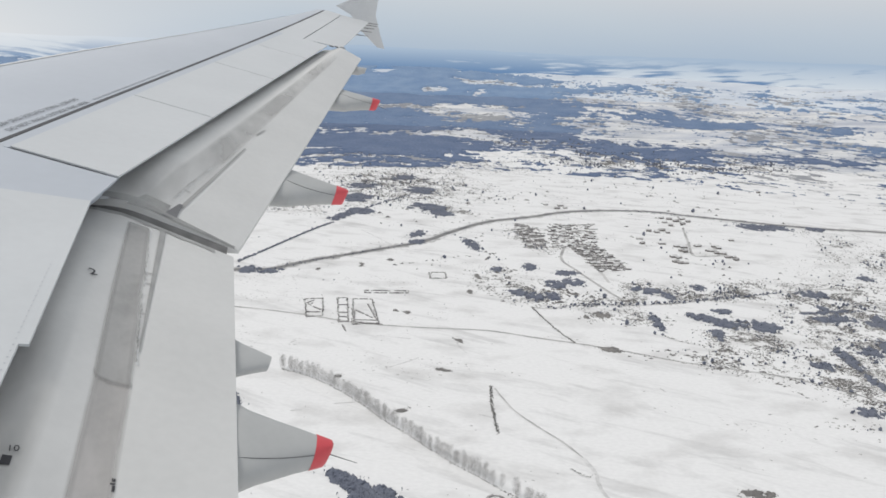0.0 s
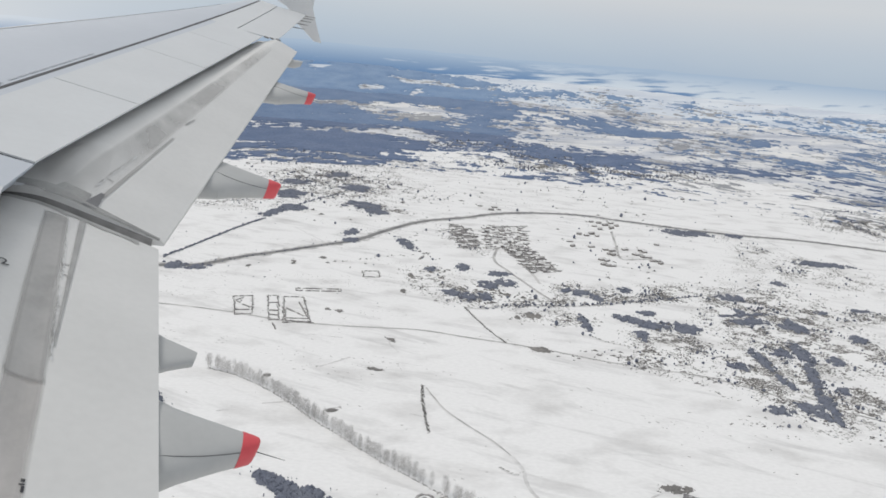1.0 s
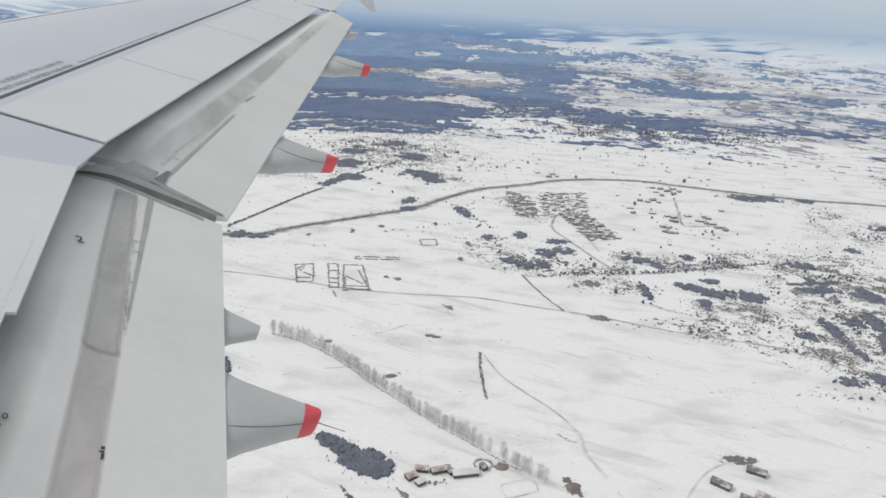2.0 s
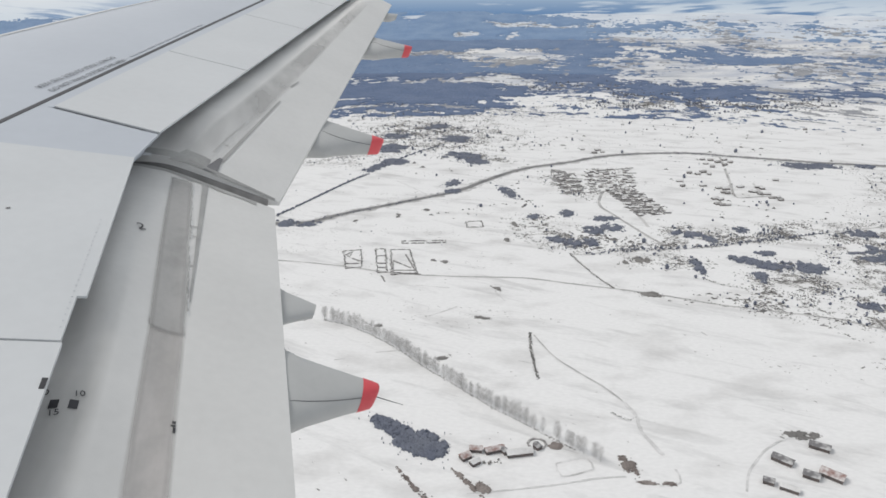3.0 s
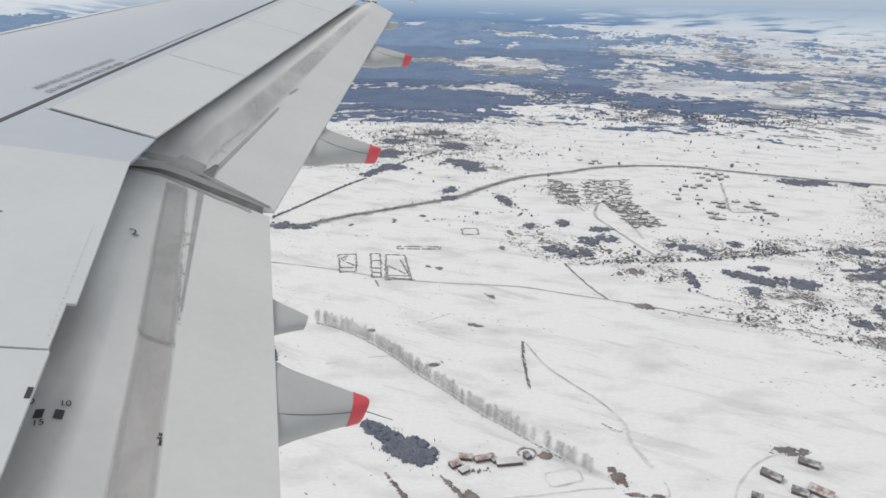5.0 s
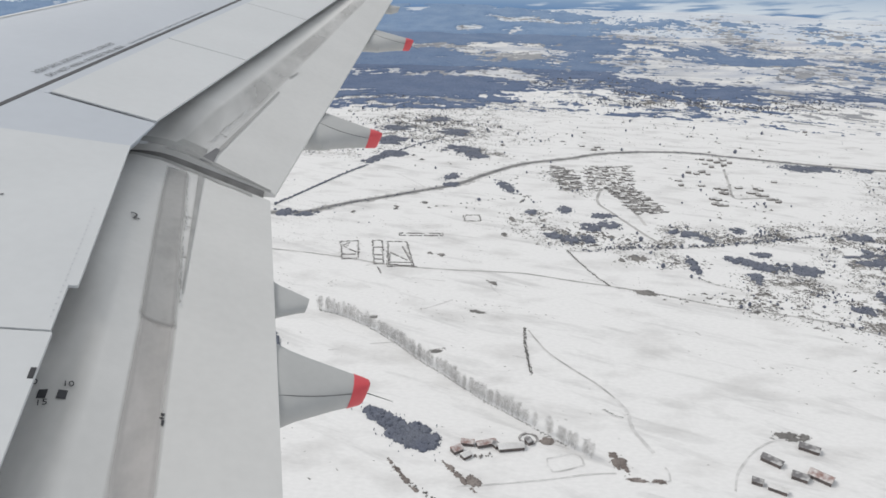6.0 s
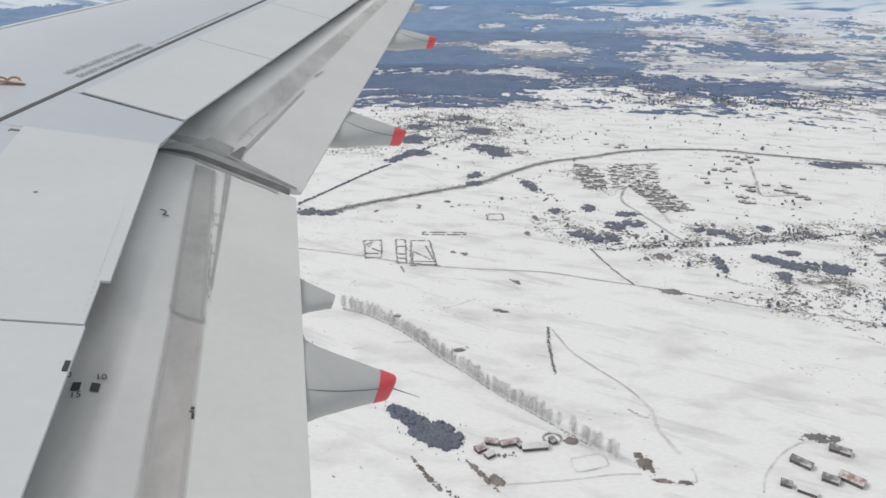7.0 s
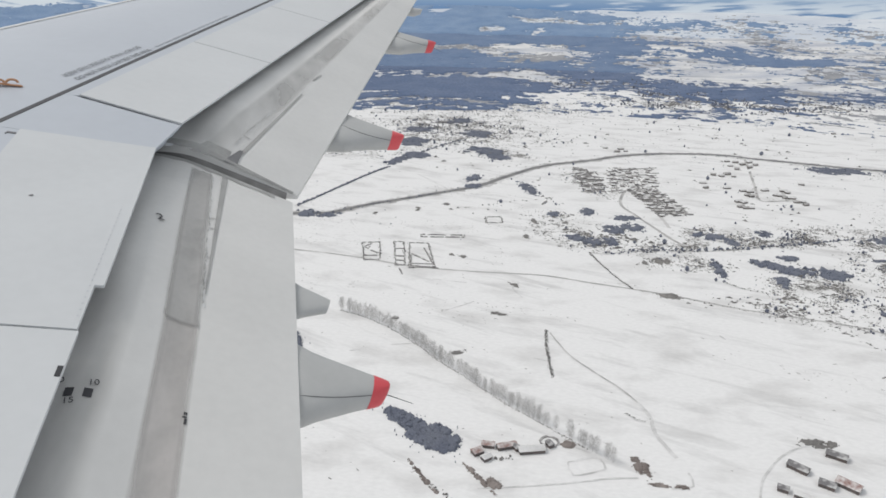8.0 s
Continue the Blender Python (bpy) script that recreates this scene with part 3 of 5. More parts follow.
# flap track fairings
def fairing(y, xe, x1, z0, z1, half, tall, red, wick, taper=0.84, split=(10, 10), share=0.74):
    """A boat-shaped fairing that tapers aft of the flap's edge at xe; the last stretch is red."""
    def ring(x, grow=0.0):
        q = max(0.0, (x - xe) / (x1 - xe)) * 0.94 + 0.06 * (x > xe)
        lead = min(1.0, max(0.0, (x - (xe - 1.6)) / 0.8)) ** 0.5
        w = half * (1 - (taper if red else 0.72) * q) * (0.25 + 0.75 * lead) + grow
        h = tall * (1 - 0.28 * q) * (0.25 + 0.75 * lead) + grow
        z = lerp(z0, z1, (x - xe) / (x1 - xe)) if x > xe else z0 + 0.02 * (xe - x)
        out = []
        for i in range(24):
            a = 2 * math.pi * i / 24
            ca, sa = math.cos(a), math.sin(a)
            cy = math.copysign(abs(ca) ** 0.7, ca) * w
            cz = math.copysign(abs(sa) ** 0.8, sa) * h
            out.append((x + (cz * 0.6 + cy * 0.3) * max(0.0, q - 0.3), y + cy, z + cz + 0.16 * cy))
        return out
    c = lerp(xe, x1, share) if red else x1
    xs = list(np.linspace(xe - 1.6, xe, 9)) + list(np.linspace(xe, c, 6))[1:]
    body = part("fairing", loft([ring(x) for x in xs]), PAINT_FAIRING, wing, "grey flap track fairing" + (" with a red tip" if red else ""))
    if red:
        part("red_tip", loft([ring(x, g) for x, g in ((c, 0.0025), (lerp(c, x1, 0.5), 0.002), (lerp(c, x1, 0.85), 0.0), (lerp(c, x1, 0.97), -0.008), (x1, -0.022))]), RED, body, "red painted tip")
        seam = bmesh.new()
        pv = None
        for x in np.linspace(xe - 0.2, c, 16):
            at = lerp(split[0], split[1], min(1.0, max(0.0, (x - xe) / (c - xe))))
            pts = ring(x, 0.002)
            px, py, pz = Vector(pts[int(at)]).lerp(Vector(pts[int(at) + 1]), at - int(at))
            cur = [seam.verts.new((px, py, pz - 0.0028)), seam.verts.new((px, py, pz + 0.0028))]
            if pv:
                seam.faces.new((pv[0], pv[1], cur[1], cur[0]))
            pv = cur
        part("seam", seam, RUBBER, body, "dark split line")
    if wick:
        bm = bmesh.new()
        bmesh.ops.create_cone(bm, cap_ends=True, segments=6, radius1=0.0030, radius2=0.0014, depth=0.17, matrix=Matrix.Translation((x1 + 0.06, y, z1 - 0.03)) @ pose(0, 0, 0, 0, 112, -6))
        part("static_wick", bm, METAL, body, "thin dark static discharge wick")
    return body


fairing(2.872, 0.0, 0.43, -1.764, -1.856, 0.268, 0.08, True, True, 0.865, (8.2, 9.8), 0.81)
fairing(3.53, 0.0, 0.18, -1.632, -1.68, 0.165, 0.036, False, False)
fairing(6.24, 0.457, 1.025, -1.21, -1.315, 0.42, 0.10, True, False, 0.95, (6.8, 10.6), 0.80)
fairing(9.42, 1.44, 1.96, -0.64, -0.69, 0.46, 0.10, True, True, 0.95, (6.8, 10.6), 0.79)
fairing(11.1, 1.95, 2.08, -0.30, -0.29, 0.12, 0.06, False, False)

# wingtip fence
FENCE = ((2.23, 0.90), (2.58, 1.08), (2.88, 1.19), (3.18, 1.24), (3.15, 1.06), (3.12, 0.78), (3.24, 0.40), (3.36, 0.08), (3.20, 0.10), (2.80, 0.44), (2.56, 0.75))
part("wingtip_fence", loft([[(x, 15.70 + o, z) for x, z in FENCE] for o in (0.0, 0.05)], smooth=False), SLAT, wing, "pale grey wingtip fence")
for y in (13.6, 14.2, 14.7, 15.15, 15.5):
    x = -1.90 + 0.305 * y
    bm = bmesh.new()
    bmesh.ops.create_cone(bm, cap_ends=True, segments=6, radius1=0.012, radius2=0.006, depth=0.34, matrix=Matrix.Translation((x + 0.15, y, upper(x, y) - 0.03)) @ pose(0, 0, 0, 0, 92, 0))
    part("static_wick", bm, METAL, wing, "thin dark static discharge wick")


# markings
def lettering(text, size, x, y, turn, mat, parent, z=None, tilt=0.0):
    cu = bpy.data.curves.new("lettering", "FONT")
    cu.body, cu.size, cu.align_x, cu.extrude = text, size, "CENTER", 0.0006
    tmp = bpy.data.objects.new("tmp", cu)
    scene.collection.objects.link(tmp)
    bpy.context.view_layer.update()
    me = bpy.data.meshes.new_from_object(tmp.evaluated_get(bpy.context.evaluated_depsgraph_get()))
    bpy.data.objects.remove(tmp)
    me.materials.clear()
    me.materials.append(mat)
    ob = new("lettering", me)
    ob.parent = parent
    slope_x, slope_y = (-0.14, 0.1837) if z is None else tilt
    up = Vector((-slope_x, -slope_y, 1)).normalized()
    right = Vector((math.cos(radians(turn)), math.sin(radians(turn)), 0))
    right = (right - up * right.dot(up)).normalized()
    m = Matrix((right, up.cross(right), up)).transposed().to_4x4()
    ob.matrix_basis = Matrix.Translation((x, y, (upper(x, y) if z is None else z) + 0.004)) @ m
    return tagged(ob, "dark stencilled lettering", kind="stuff")


sweep = math.degrees(math.atan2(1, 0.326))
for text, size, turn, x, y in (("DO NOT WALK OUTSIDE THIS AREA", 0.062, 0, -1.287, 5.80), ("DO NOT WALK OUTSIDE THIS AREA", 0.062, 180, -1.411, 5.84)):
    lettering(text, size, x, y, sweep + turn, STENCIL, wing)


rng = random.Random(5)
at = 6.40
while at < 7.85:
    ln = rng.uniform(0.05, 0.15)
    panel("stencil_bar", at, at + ln, lambda y: groove(y) - 0.062, lambda y: groove(y) - 0.044, FAINT_STENCIL, "faded small stencil", lift=0.004, thick=0.003)
    at += ln + 0.035


def flap_slope(x, y):
    e = 0.02
    return ((flap_top(x + e, y, flap_in_te, chord_in) - flap_top(x - e, y, flap_in_te, chord_in)) / (2 * e), (flap_top(x, y + e, flap_in_te, chord_in) - flap_top(x, y - e, flap_in_te, chord_in)) / (2 * e))


def flap_text(text, size, d, y, turn):
    return lettering(text, size, -d, y, turn, BLACK, flap_in, flap_top(-d, y, flap_in_te, chord_in) + 0.005, flap_slope(-d, y))


flap_text("2", 0.092, 0.716, 3.775, 18)
flap_text("10", 0.042, 0.772, 2.44, 9)
flap_text("15", 0.042, 0.838, 2.335, 9)
flap_text("0", 0.042, 0.885, 2.445, 9)
for d, y in ((0.785, 2.40), (0.85, 2.399)):
    on_flap("index_mark", y - 0.023, y + 0.023, d - 0.0155, d + 0.0155, flap_in_te, chord_in, BLACK, flap_in, "black square index mark", n=1)
for d, y, a, b in ((0.449, 2.405, 0.015, 0.005), (0.454, 2.428, 0.004, 0.009), (0.456, 2.447, 0.008, 0.003), (0.449, 2.447, 0.008, 0.003)):
    on_flap("worn_mark", y - a, y + a, d - b, d + b, flap_in_te, chord_in, BLACK, flap_in, "half worn away black mark", n=1)
panel("index_mark", 2.33, 2.385, lambda y: -0.866, lambda y: -0.848, BLACK, "black index mark", lift=0.009, thick=0.004, parent=root_panel)

# orange rope bracket
bracket = empty("rope_bracket", WING @ Matrix.Translation((-1.825, 5.03, upper(-1.825, 5.03) + 0.026)) @ pose(0, 0, 0, 0, 0, 14) @ Matrix.Diagonal((0.92, 0.92, 0.9, 1)), "orange painted escape rope bracket on the wing", "bracket")
bm = bmesh.new()
for k in (-1, 1):
    ring0 = []
    for i in range(13):
        a = math.pi * i / 12
        c = Vector((k * 0.042 + 0.036 * math.cos(a), 0.0, 0.024 * math.sin(a) - 0.016))
        n = Vector((math.cos(a), 0, math.sin(a)))
        ring = [bm.verts.new(c + n * r * math.cos(b) + Vector((0, 1, 0)) * r * math.sin(b)) for r in (0.0085,) for b in [2 * math.pi * q / 8 for q in range(8)]]
        if ring0:
            for q in range(8):
                bm.faces.new((ring0[q], ring0[(q + 1) % 8], ring[(q + 1) % 8], ring[q]))
        ring0 = ring
part("loop", bm, ORANGE, bracket)
bm = bmesh.new()
bmesh.ops.create_cube(bm, size=1, matrix=Matrix.Translation((0, 0, -0.026)) @ Matrix.Rotation(0.14, 4, "Y") @ Matrix.Diagonal((0.21, 0.05, 0.010, 1)))
bmesh.ops.bevel(bm, geom=bm.edges[:], offset=0.004, segments=2, affect="EDGES")
part("base", bm, ORANGE, bracket)


# ---- the land ----
def relief(r):
    s = min(1.0, max(0.0, (r - 2300) / 2550))
    return (EYE - 12) * s ** 1.6


def land(x, y):
    r = math.hypot(x, y)
    z = relief(r)
    f = min(1.0, max(0.0, (r - 1900) / 1500))
    if f > 0:
        z += f * (15 * noise.noise(Vector((x / 520, y / 260, 1.7))) + 7 * noise.noise(Vector((x / 170, y / 110, 4.2))))
    return z + 0.8 * noise.noise(Vector((x / 90, y / 90, 0.3)))


def sheet(name, r0, r1, rings, mat, label, category):
    az = list(np.radians(np.concatenate([np.arange(-66, 66, 0.5), np.arange(66, 294, 6)])))
    rr = list(np.geomspace(max(r0, 40), r1, rings))
    verts, faces = [], []
    if r0 == 0:
        verts.append((0, 0, 0))
    base = len(verts)
    for r in rr:
        for a in az:
            x, y = r * math.sin(a), r * math.cos(a)
            verts.append((x, y, land(x, y)))
    n = len(az)
    if r0 == 0:
        faces += [(0, base + (j + 1) % n, base + j) for j in range(n)]
    for i in range(len(rr) - 1):
        for j in range(n):
            a, b = base + i * n + j, base + i * n + (j + 1) % n
            faces.append((a, b, b + n, a + n))
    ob = from_data(name, verts, faces, mat, True)
    return tagged(ob, label, category, kind="structure")


sheet("ground", 0, 2600, 90, SNOW, "snow-covered plain with thin grassy patches", "ground")
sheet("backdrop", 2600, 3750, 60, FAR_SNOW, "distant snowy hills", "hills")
sheet("backdrop", 3750, 4250, 30, HAZE_SNOW, "snowy hills towards the horizon, painted with pale blue haze", "hills")
sheet("backdrop", 4250, 4880, 40, GLOW_DISTANCE, "glowing backdrop along the horizon, painted as blue hazy distance", "horizon")


def ribbon(name, pts, width, mat, label, category, lift=0.25, ragged=0.0, kind="structure"):
    """A road or track along a smooth line."""
    rng = random.Random(len(pts) * 7 + int(abs(pts[0][0])))
    line = []
    P = [Vector((*p, 0)) for p in pts]
    for i in range(len(P) - 1):
        a, b, c, d = P[max(i - 1, 0)], P[i], P[i + 1], P[min(i + 2, len(P) - 1)]
        m = max(2, int((c - b).length / 6))
        for k in range(m):
            t = k / m
            line.append(0.5 * ((2 * b) + (c - a) * t + (2 * a - 5 * b + 4 * c - d) * t * t + (3 * b - a - 3 * c + d) * t ** 3))
    line.append(P[-1])
    verts, faces = [], []
    for i, p in enumerate(line):
        t = (line[min(i + 1, len(line) - 1)] - line[max(i - 1, 0)]).normalized()
        s = Vector((-t.y, t.x, 0))
        for side in (-1, 1):
            q = p + s * side * width / 2 * (1 + ragged * (rng.random() - 0.5))
            verts.append((q.x, q.y, land(q.x, q.y) + lift))
        if i:
            k = 2 * i
            faces.append((k - 2, k - 1, k + 1, k))
    return tagged(from_data(name, verts, faces, mat), label, category, kind=kind)


ROAD_LINE = [(-488, 593), (-495, 684), (-486, 792), (-461, 888), (-427, 970), (-386, 1047), (-337, 1082), (-283, 1093), (-232, 1140), (-177, 1183), (-98, 1242), (-35, 1291), (20, 1367), (81, 1446), (132, 1489), (210, 1532), (280, 1581), (350, 1614), (417, 1630), (482, 1634), (543, 1626), (597, 1601), (652, 1583), (848, 1521), (1020, 1501), (1175, 1455), (1320, 1395), (1518, 1323)]
ribbon("road", ROAD_LINE, 13, ROAD, "dark wet country road curving over the snow", "road", 0.35, 0.12)
ribbon("road_verge", ROAD_LINE, 26, VERGE, "grey trampled snow along the road", "verge", 0.2, 0.7)
ribbon("track", [(-309, 919), (-255, 911), (-183, 894), (-123, 875), (-74, 867), (-19, 863), (57, 862), (90, 856), (130, 843), (185, 828), (237, 811), (268, 799), (321, 779), (410, 755), (443, 742), (514, 696), (575, 664), (647, 630), (724, 619), (840, 611)], 3.4, TRACK, "thin snow-dusted farm track", "track", ragged=0.6)
ribbon("track", [(143, 954), (171, 951), (202, 967), (267, 972), (351, 986), (423, 1010), (487, 1031), (552, 1055), (679, 1093)], 3.0, TRACK, "thin snow-dusted farm track", "track", ragged=0.6)
ribbon("track", [(144, 564), (151, 541), (151, 515), (162, 483)], 3.6, FAINT, "half drifted-over track curving down a field", "track", ragged=0.6)
ribbon("track", [(69, 695), (84, 653), (104, 622), (128, 592), (144, 564)], 2.0, TRACK, "thin dark track slanting down a field", "track", ragged=0.8)
for pts in ([(577, 1609), (544, 1468), (517, 1356), (495, 1263), (522, 1260), (565, 1270)], [(250, 1297), (229, 1207), (245, 1142), (262, 1086), (277, 1035), (293, 994)], [(281, 1310), (284, 1195), (289, 1082)], [(563, 1359), (556, 1312), (546, 1264)]):
    ribbon("lane", pts, 5.5, TRACK, "village lane half covered in snow", "lane", ragged=0.4)
for pts in (
    [(129, 545), (138, 534), (145, 532)],
    [(27, 837), (38, 835), (28, 816), (40, 787)],
    [(-107, 649), (-79, 655)],
    [(-55, 739), (-33, 757), (-21, 769)],
    [(-150, 632), (-130, 638)],
    [(-79, 832), (-33, 825)],
    [(2, 744), (19, 737)],
    [(312, 2249), (383, 2250)],
    [(-162, 1363), (-127, 1315), (-86, 1256)],
    [(426, 2194), (449, 2177), (436, 2025)],
    [(118, 1689), (185, 1824), (265, 1814), (294, 1716)],
    [(-5, 1511), (82, 1487)],
    [(20, 1714), (95, 1810), (172, 1940)],
    [(-73, 1585), (-44, 1704), (35, 1801)],
    [(48, 637), (61, 632)],
    [(262, 709), (266, 700)],
    [(311, 867), (330, 848), (357, 835)],
):
    ribbon("faint_track", pts, 1.7, FAINT, "faint wheel track in the snow", "track", lift=0.2, ragged=0.9)
for pts in ([(831, 1480), (785, 1306), (788, 1278)], [(819, 1424), (887, 1408)], [(803, 1374), (863, 1366)], [(792, 1333), (849, 1330)], [(926, 1483), (936, 1331)], [(1038, 1388), (1026, 1297)], [(1117, 1835), (1230, 1818), (1265, 1710)], [(410, 753), (444, 746)]):
    ribbon("faint_track", pts, 3.0, FAINT, "faint wheel track in the snow", "track", lift=0.2, ragged=0.9)


# trees as clumps with a pointed or rounded head
def clump_into(verts, faces, x, y, z, w, h, rng, sides=6):
    base = len(verts)
    for zz, rr in ((0.0, 0.55), (0.35, 1.0), (0.72, 0.62)):
        for i in range(sides):
            a = 2 * math.pi * i / sides + rng.random() * 0.5
            r = w / 2 * rr * (0.75 + 0.5 * rng.random())
            verts.append((x + r * math.cos(a), y + r * math.sin(a), z + h * (zz + 0.08 * rng.random())))
    verts.append((x + 0.1 * w * (rng.random() - 0.5), y, z + h))
    for k in range(2):
        for i in range(sides):
            a, b = base + k * sides + i, base + k * sides + (i + 1) % sides
            faces.append((a, b, b + sides, a + sides))
    k = base + 2 * sides
    for i in range(sides):
        faces.append((k + i, k + (i + 1) % sides, base + 3 * sides))


def smear_into(verts, faces, x, y, w, high, rng, stretch=2.2, lean=-10.0):
    """A low ragged drift of growth, longer than it is wide."""
    a0 = radians(lean + rng.gauss(0, 22))
    ca, sa = math.cos(a0), math.sin(a0)
    base, n = len(verts), 7
    for i in range(n):
        a = 2 * math.pi * i / n
        k = w / 2 * rng.uniform(0.55, 1.25)
        u, v = k * stretch * math.cos(a), k * math.sin(a)
        px, py = x + u * ca - v * sa, y + u * sa + v * ca
        verts.append((px, py, land(px, py) + 0.05))
    verts.append((x + rng.uniform(-0.3, 0.3) * w, y, land(x, y) + high))
    faces.extend((base + i, base + (i + 1) % n, base + n) for i in range(n))


def woodland(cx, cy, la, lb, ang=0.0, cell=1.7, tall=5.0, mat=None, seed=0, label="dark conifer wood standing in the snow", rough=1.5, loose=0.035):
    """A patch of trees with a ragged outline over its dark undergrowth; la and lb are its half lengths."""
    rng = random.Random(seed + int(cx * 3 + cy))
    ca, sa = math.cos(radians(ang)), math.sin(radians(ang))
    big = max(9.0, 0.7 * min(la, lb))
    cell = max(cell, math.sqrt(la * lb) / 34)

    def inside(u, v):
        p = Vector((u * la / big + cx, v * lb / big + cy, 3))
        n = 0.6 * noise.noise(p) + 0.55 * noise.noise(p * 2.1) + 0.3 * noise.noise(p * 5.3)
        return 0.8 + rough * n - (u * u + v * v)

    def place(u, v):
        return cx + u * la * ca - v * lb * sa, cy + u * la * sa + v * lb * ca

    verts, faces, index = [], [], {}
    nu, nv = max(3, int(3.0 * la / cell)), max(3, int(3.0 * lb / cell))
    on = {(i, j) for i in range(nu) for j in range(nv) if inside(((i + 0.5) / nu - 0.5) * 3.0, ((j + 0.5) / nv - 0.5) * 3.0) > 0.05}

    def corner(i, j):
        if (i, j) not in index:
            high = all((i + a, j + b) in on for a in (-1, 0) for b in (-1, 0))
            x, y = place(((i + rng.uniform(-0.4, 0.4)) / nu - 0.5) * 3.0, ((j + rng.uniform(-0.4, 0.4)) / nv - 0.5) * 3.0)
            index[i, j] = len(verts)
            verts.append((x, y, land(x, y) + (tall * rng.uniform(0.3, 0.75) if high else 0.15)))
        return index[i, j]

    for i, j in sorted(on):
        faces.append((corner(i, j), corner(i + 1, j), corner(i + 1, j + 1), corner(i, j + 1)))
    for _ in range(min(6000, int(5.0 * la * lb / cell ** 2))):
        u, v = rng.uniform(-1.6, 1.6), rng.uniform(-1.6, 1.6)
        q = inside(u, v)
        if (q > 0.0 and rng.random() < 0.4) or (q > -1.2 and rng.random() < loose):
            x, y = place(u, v)
            k = 0.6 + 0.4 * min(1.0, max(0.0, q) * 2)
            clump_into(verts, faces, x, y, land(x, y) - 0.3, cell * rng.uniform(0.9, 1.7) * k, tall * rng.uniform(0.5, 1.1) * k, rng, 5)
    if faces:
        tagged(from_data("woodland", verts, faces, mat or FOREST, True), label, "trees", "woods on the plain", "stuff")


NEAR = ((-73, 514, 26, 10, -35), (-45, 490, 28, 17, -28), (-219, 638, 16, 26, 10), (-354, 732, 12, 58, -12), (-301, 697, 13, 10, 0), (-283, 435, 17, 24, 0), (-319, 513, 9, 42, 15), (-267, 382, 9, 14, 0), (-263, 659, 10, 14, 0))
WOODS_BY_VILLAGE = ((196, 1060, 14, 22, 19), (228, 1076, 17, 20, 18), (224, 1125, 20, 14, 12), (129, 1014, 16, 13, -45), (153, 1000, 12, 19, 8), (180, 1004, 11, 18, -5), (164, 1152, 11, 19, -8), (325, 1052, 8, 12, -66), (351, 1043, 15, 16, -33), (371, 1026, 10, 17, 8), (435, 1068, 10, 14, -7), (382, 941, 9, 11, 2), (400, 927, 14, 17, 0), (421, 913, 18, 19, -1), (465, 907, 27, 21, -8), (434, 962, 12, 11, 8), (393, 874, 10, 18, -19), (318, 909, 32, 7, -92))
WOODS_BY_ROAD = ((-224, 1472, 37, 15, 67), (-187, 1533, 29, 41, 31), (-411, 1678, 43, 27, 4), (-211, 1678, 40, 46, -1), (-218, 1827, 39, 31, 3), (-54, 1791, 37, 42, 38), (-110, 1966, 37, 28, 55), (-28, 1592, 47, 36, -40), (4, 1542, 29, 28, -8), (-45, 1349, 25, 14, 70), (-44, 1290, 15, 15, 24), (64, 1286, 40, 12, -71), (-321, 1085, 16, 19, 20), (-284, 1081, 17, 12, 18), (104, 1131, 12, 12, 39), (-501, 2345, 43, 38, 58), (-275, 1724, 25, 23, -27))
WOODS_ON_HEATH = ((620, 1055, 20, 16, -5), (601, 991, 11, 9, -68), (493, 783, 13, 12, 4), (583, 841, 9, 7, -6), (661, 928, 18, 21, 5), (738, 1508, 58, 28, -4), (859, 1504, 17, 18, -10), (597, 947, 33, 14, 13), (599, 974, 47, 6, 11), (665, 948, 8, 17, -15), (752, 1001, 11, 8, 7), (836, 1019, 19, 7, 7), (740, 891, 13, 15, -27))
WOODS_IN_RAVINE = ((537, 804, 34, 10, -92), (533, 743, 23, 7, -82), (612, 833, 35, 13, -100), (583, 760, 42, 8, -114), (557, 694, 29, 10, -105), (525, 670, 21, 17, -83), (542, 648, 14, 5, -97), (480, 669, 16, 12, -1), (582, 827, 15, 13, -19), (600, 721, 6, 11, -23), (764, 1149, 16, 12, -3), (945, 1297, 55, 18, -4), (648, 809, 12, 15, -25))
for k, (x, y, a, b, ang) in enumerate(NEAR):
    woodland(x, y, a * 1.1, b * 1.1, ang, 1.1, 4.5, seed=k, rough=0.75, loose=0.015)
for k, (x, y, a, b, ang) in enumerate(WOODS_BY_VILLAGE + WOODS_BY_ROAD + WOODS_ON_HEATH + WOODS_IN_RAVINE):
    woodland(x, y, a * 1.2, b * 1.1, ang, 1.7, 4.0, seed=k, rough=1.6, loose=0.025)


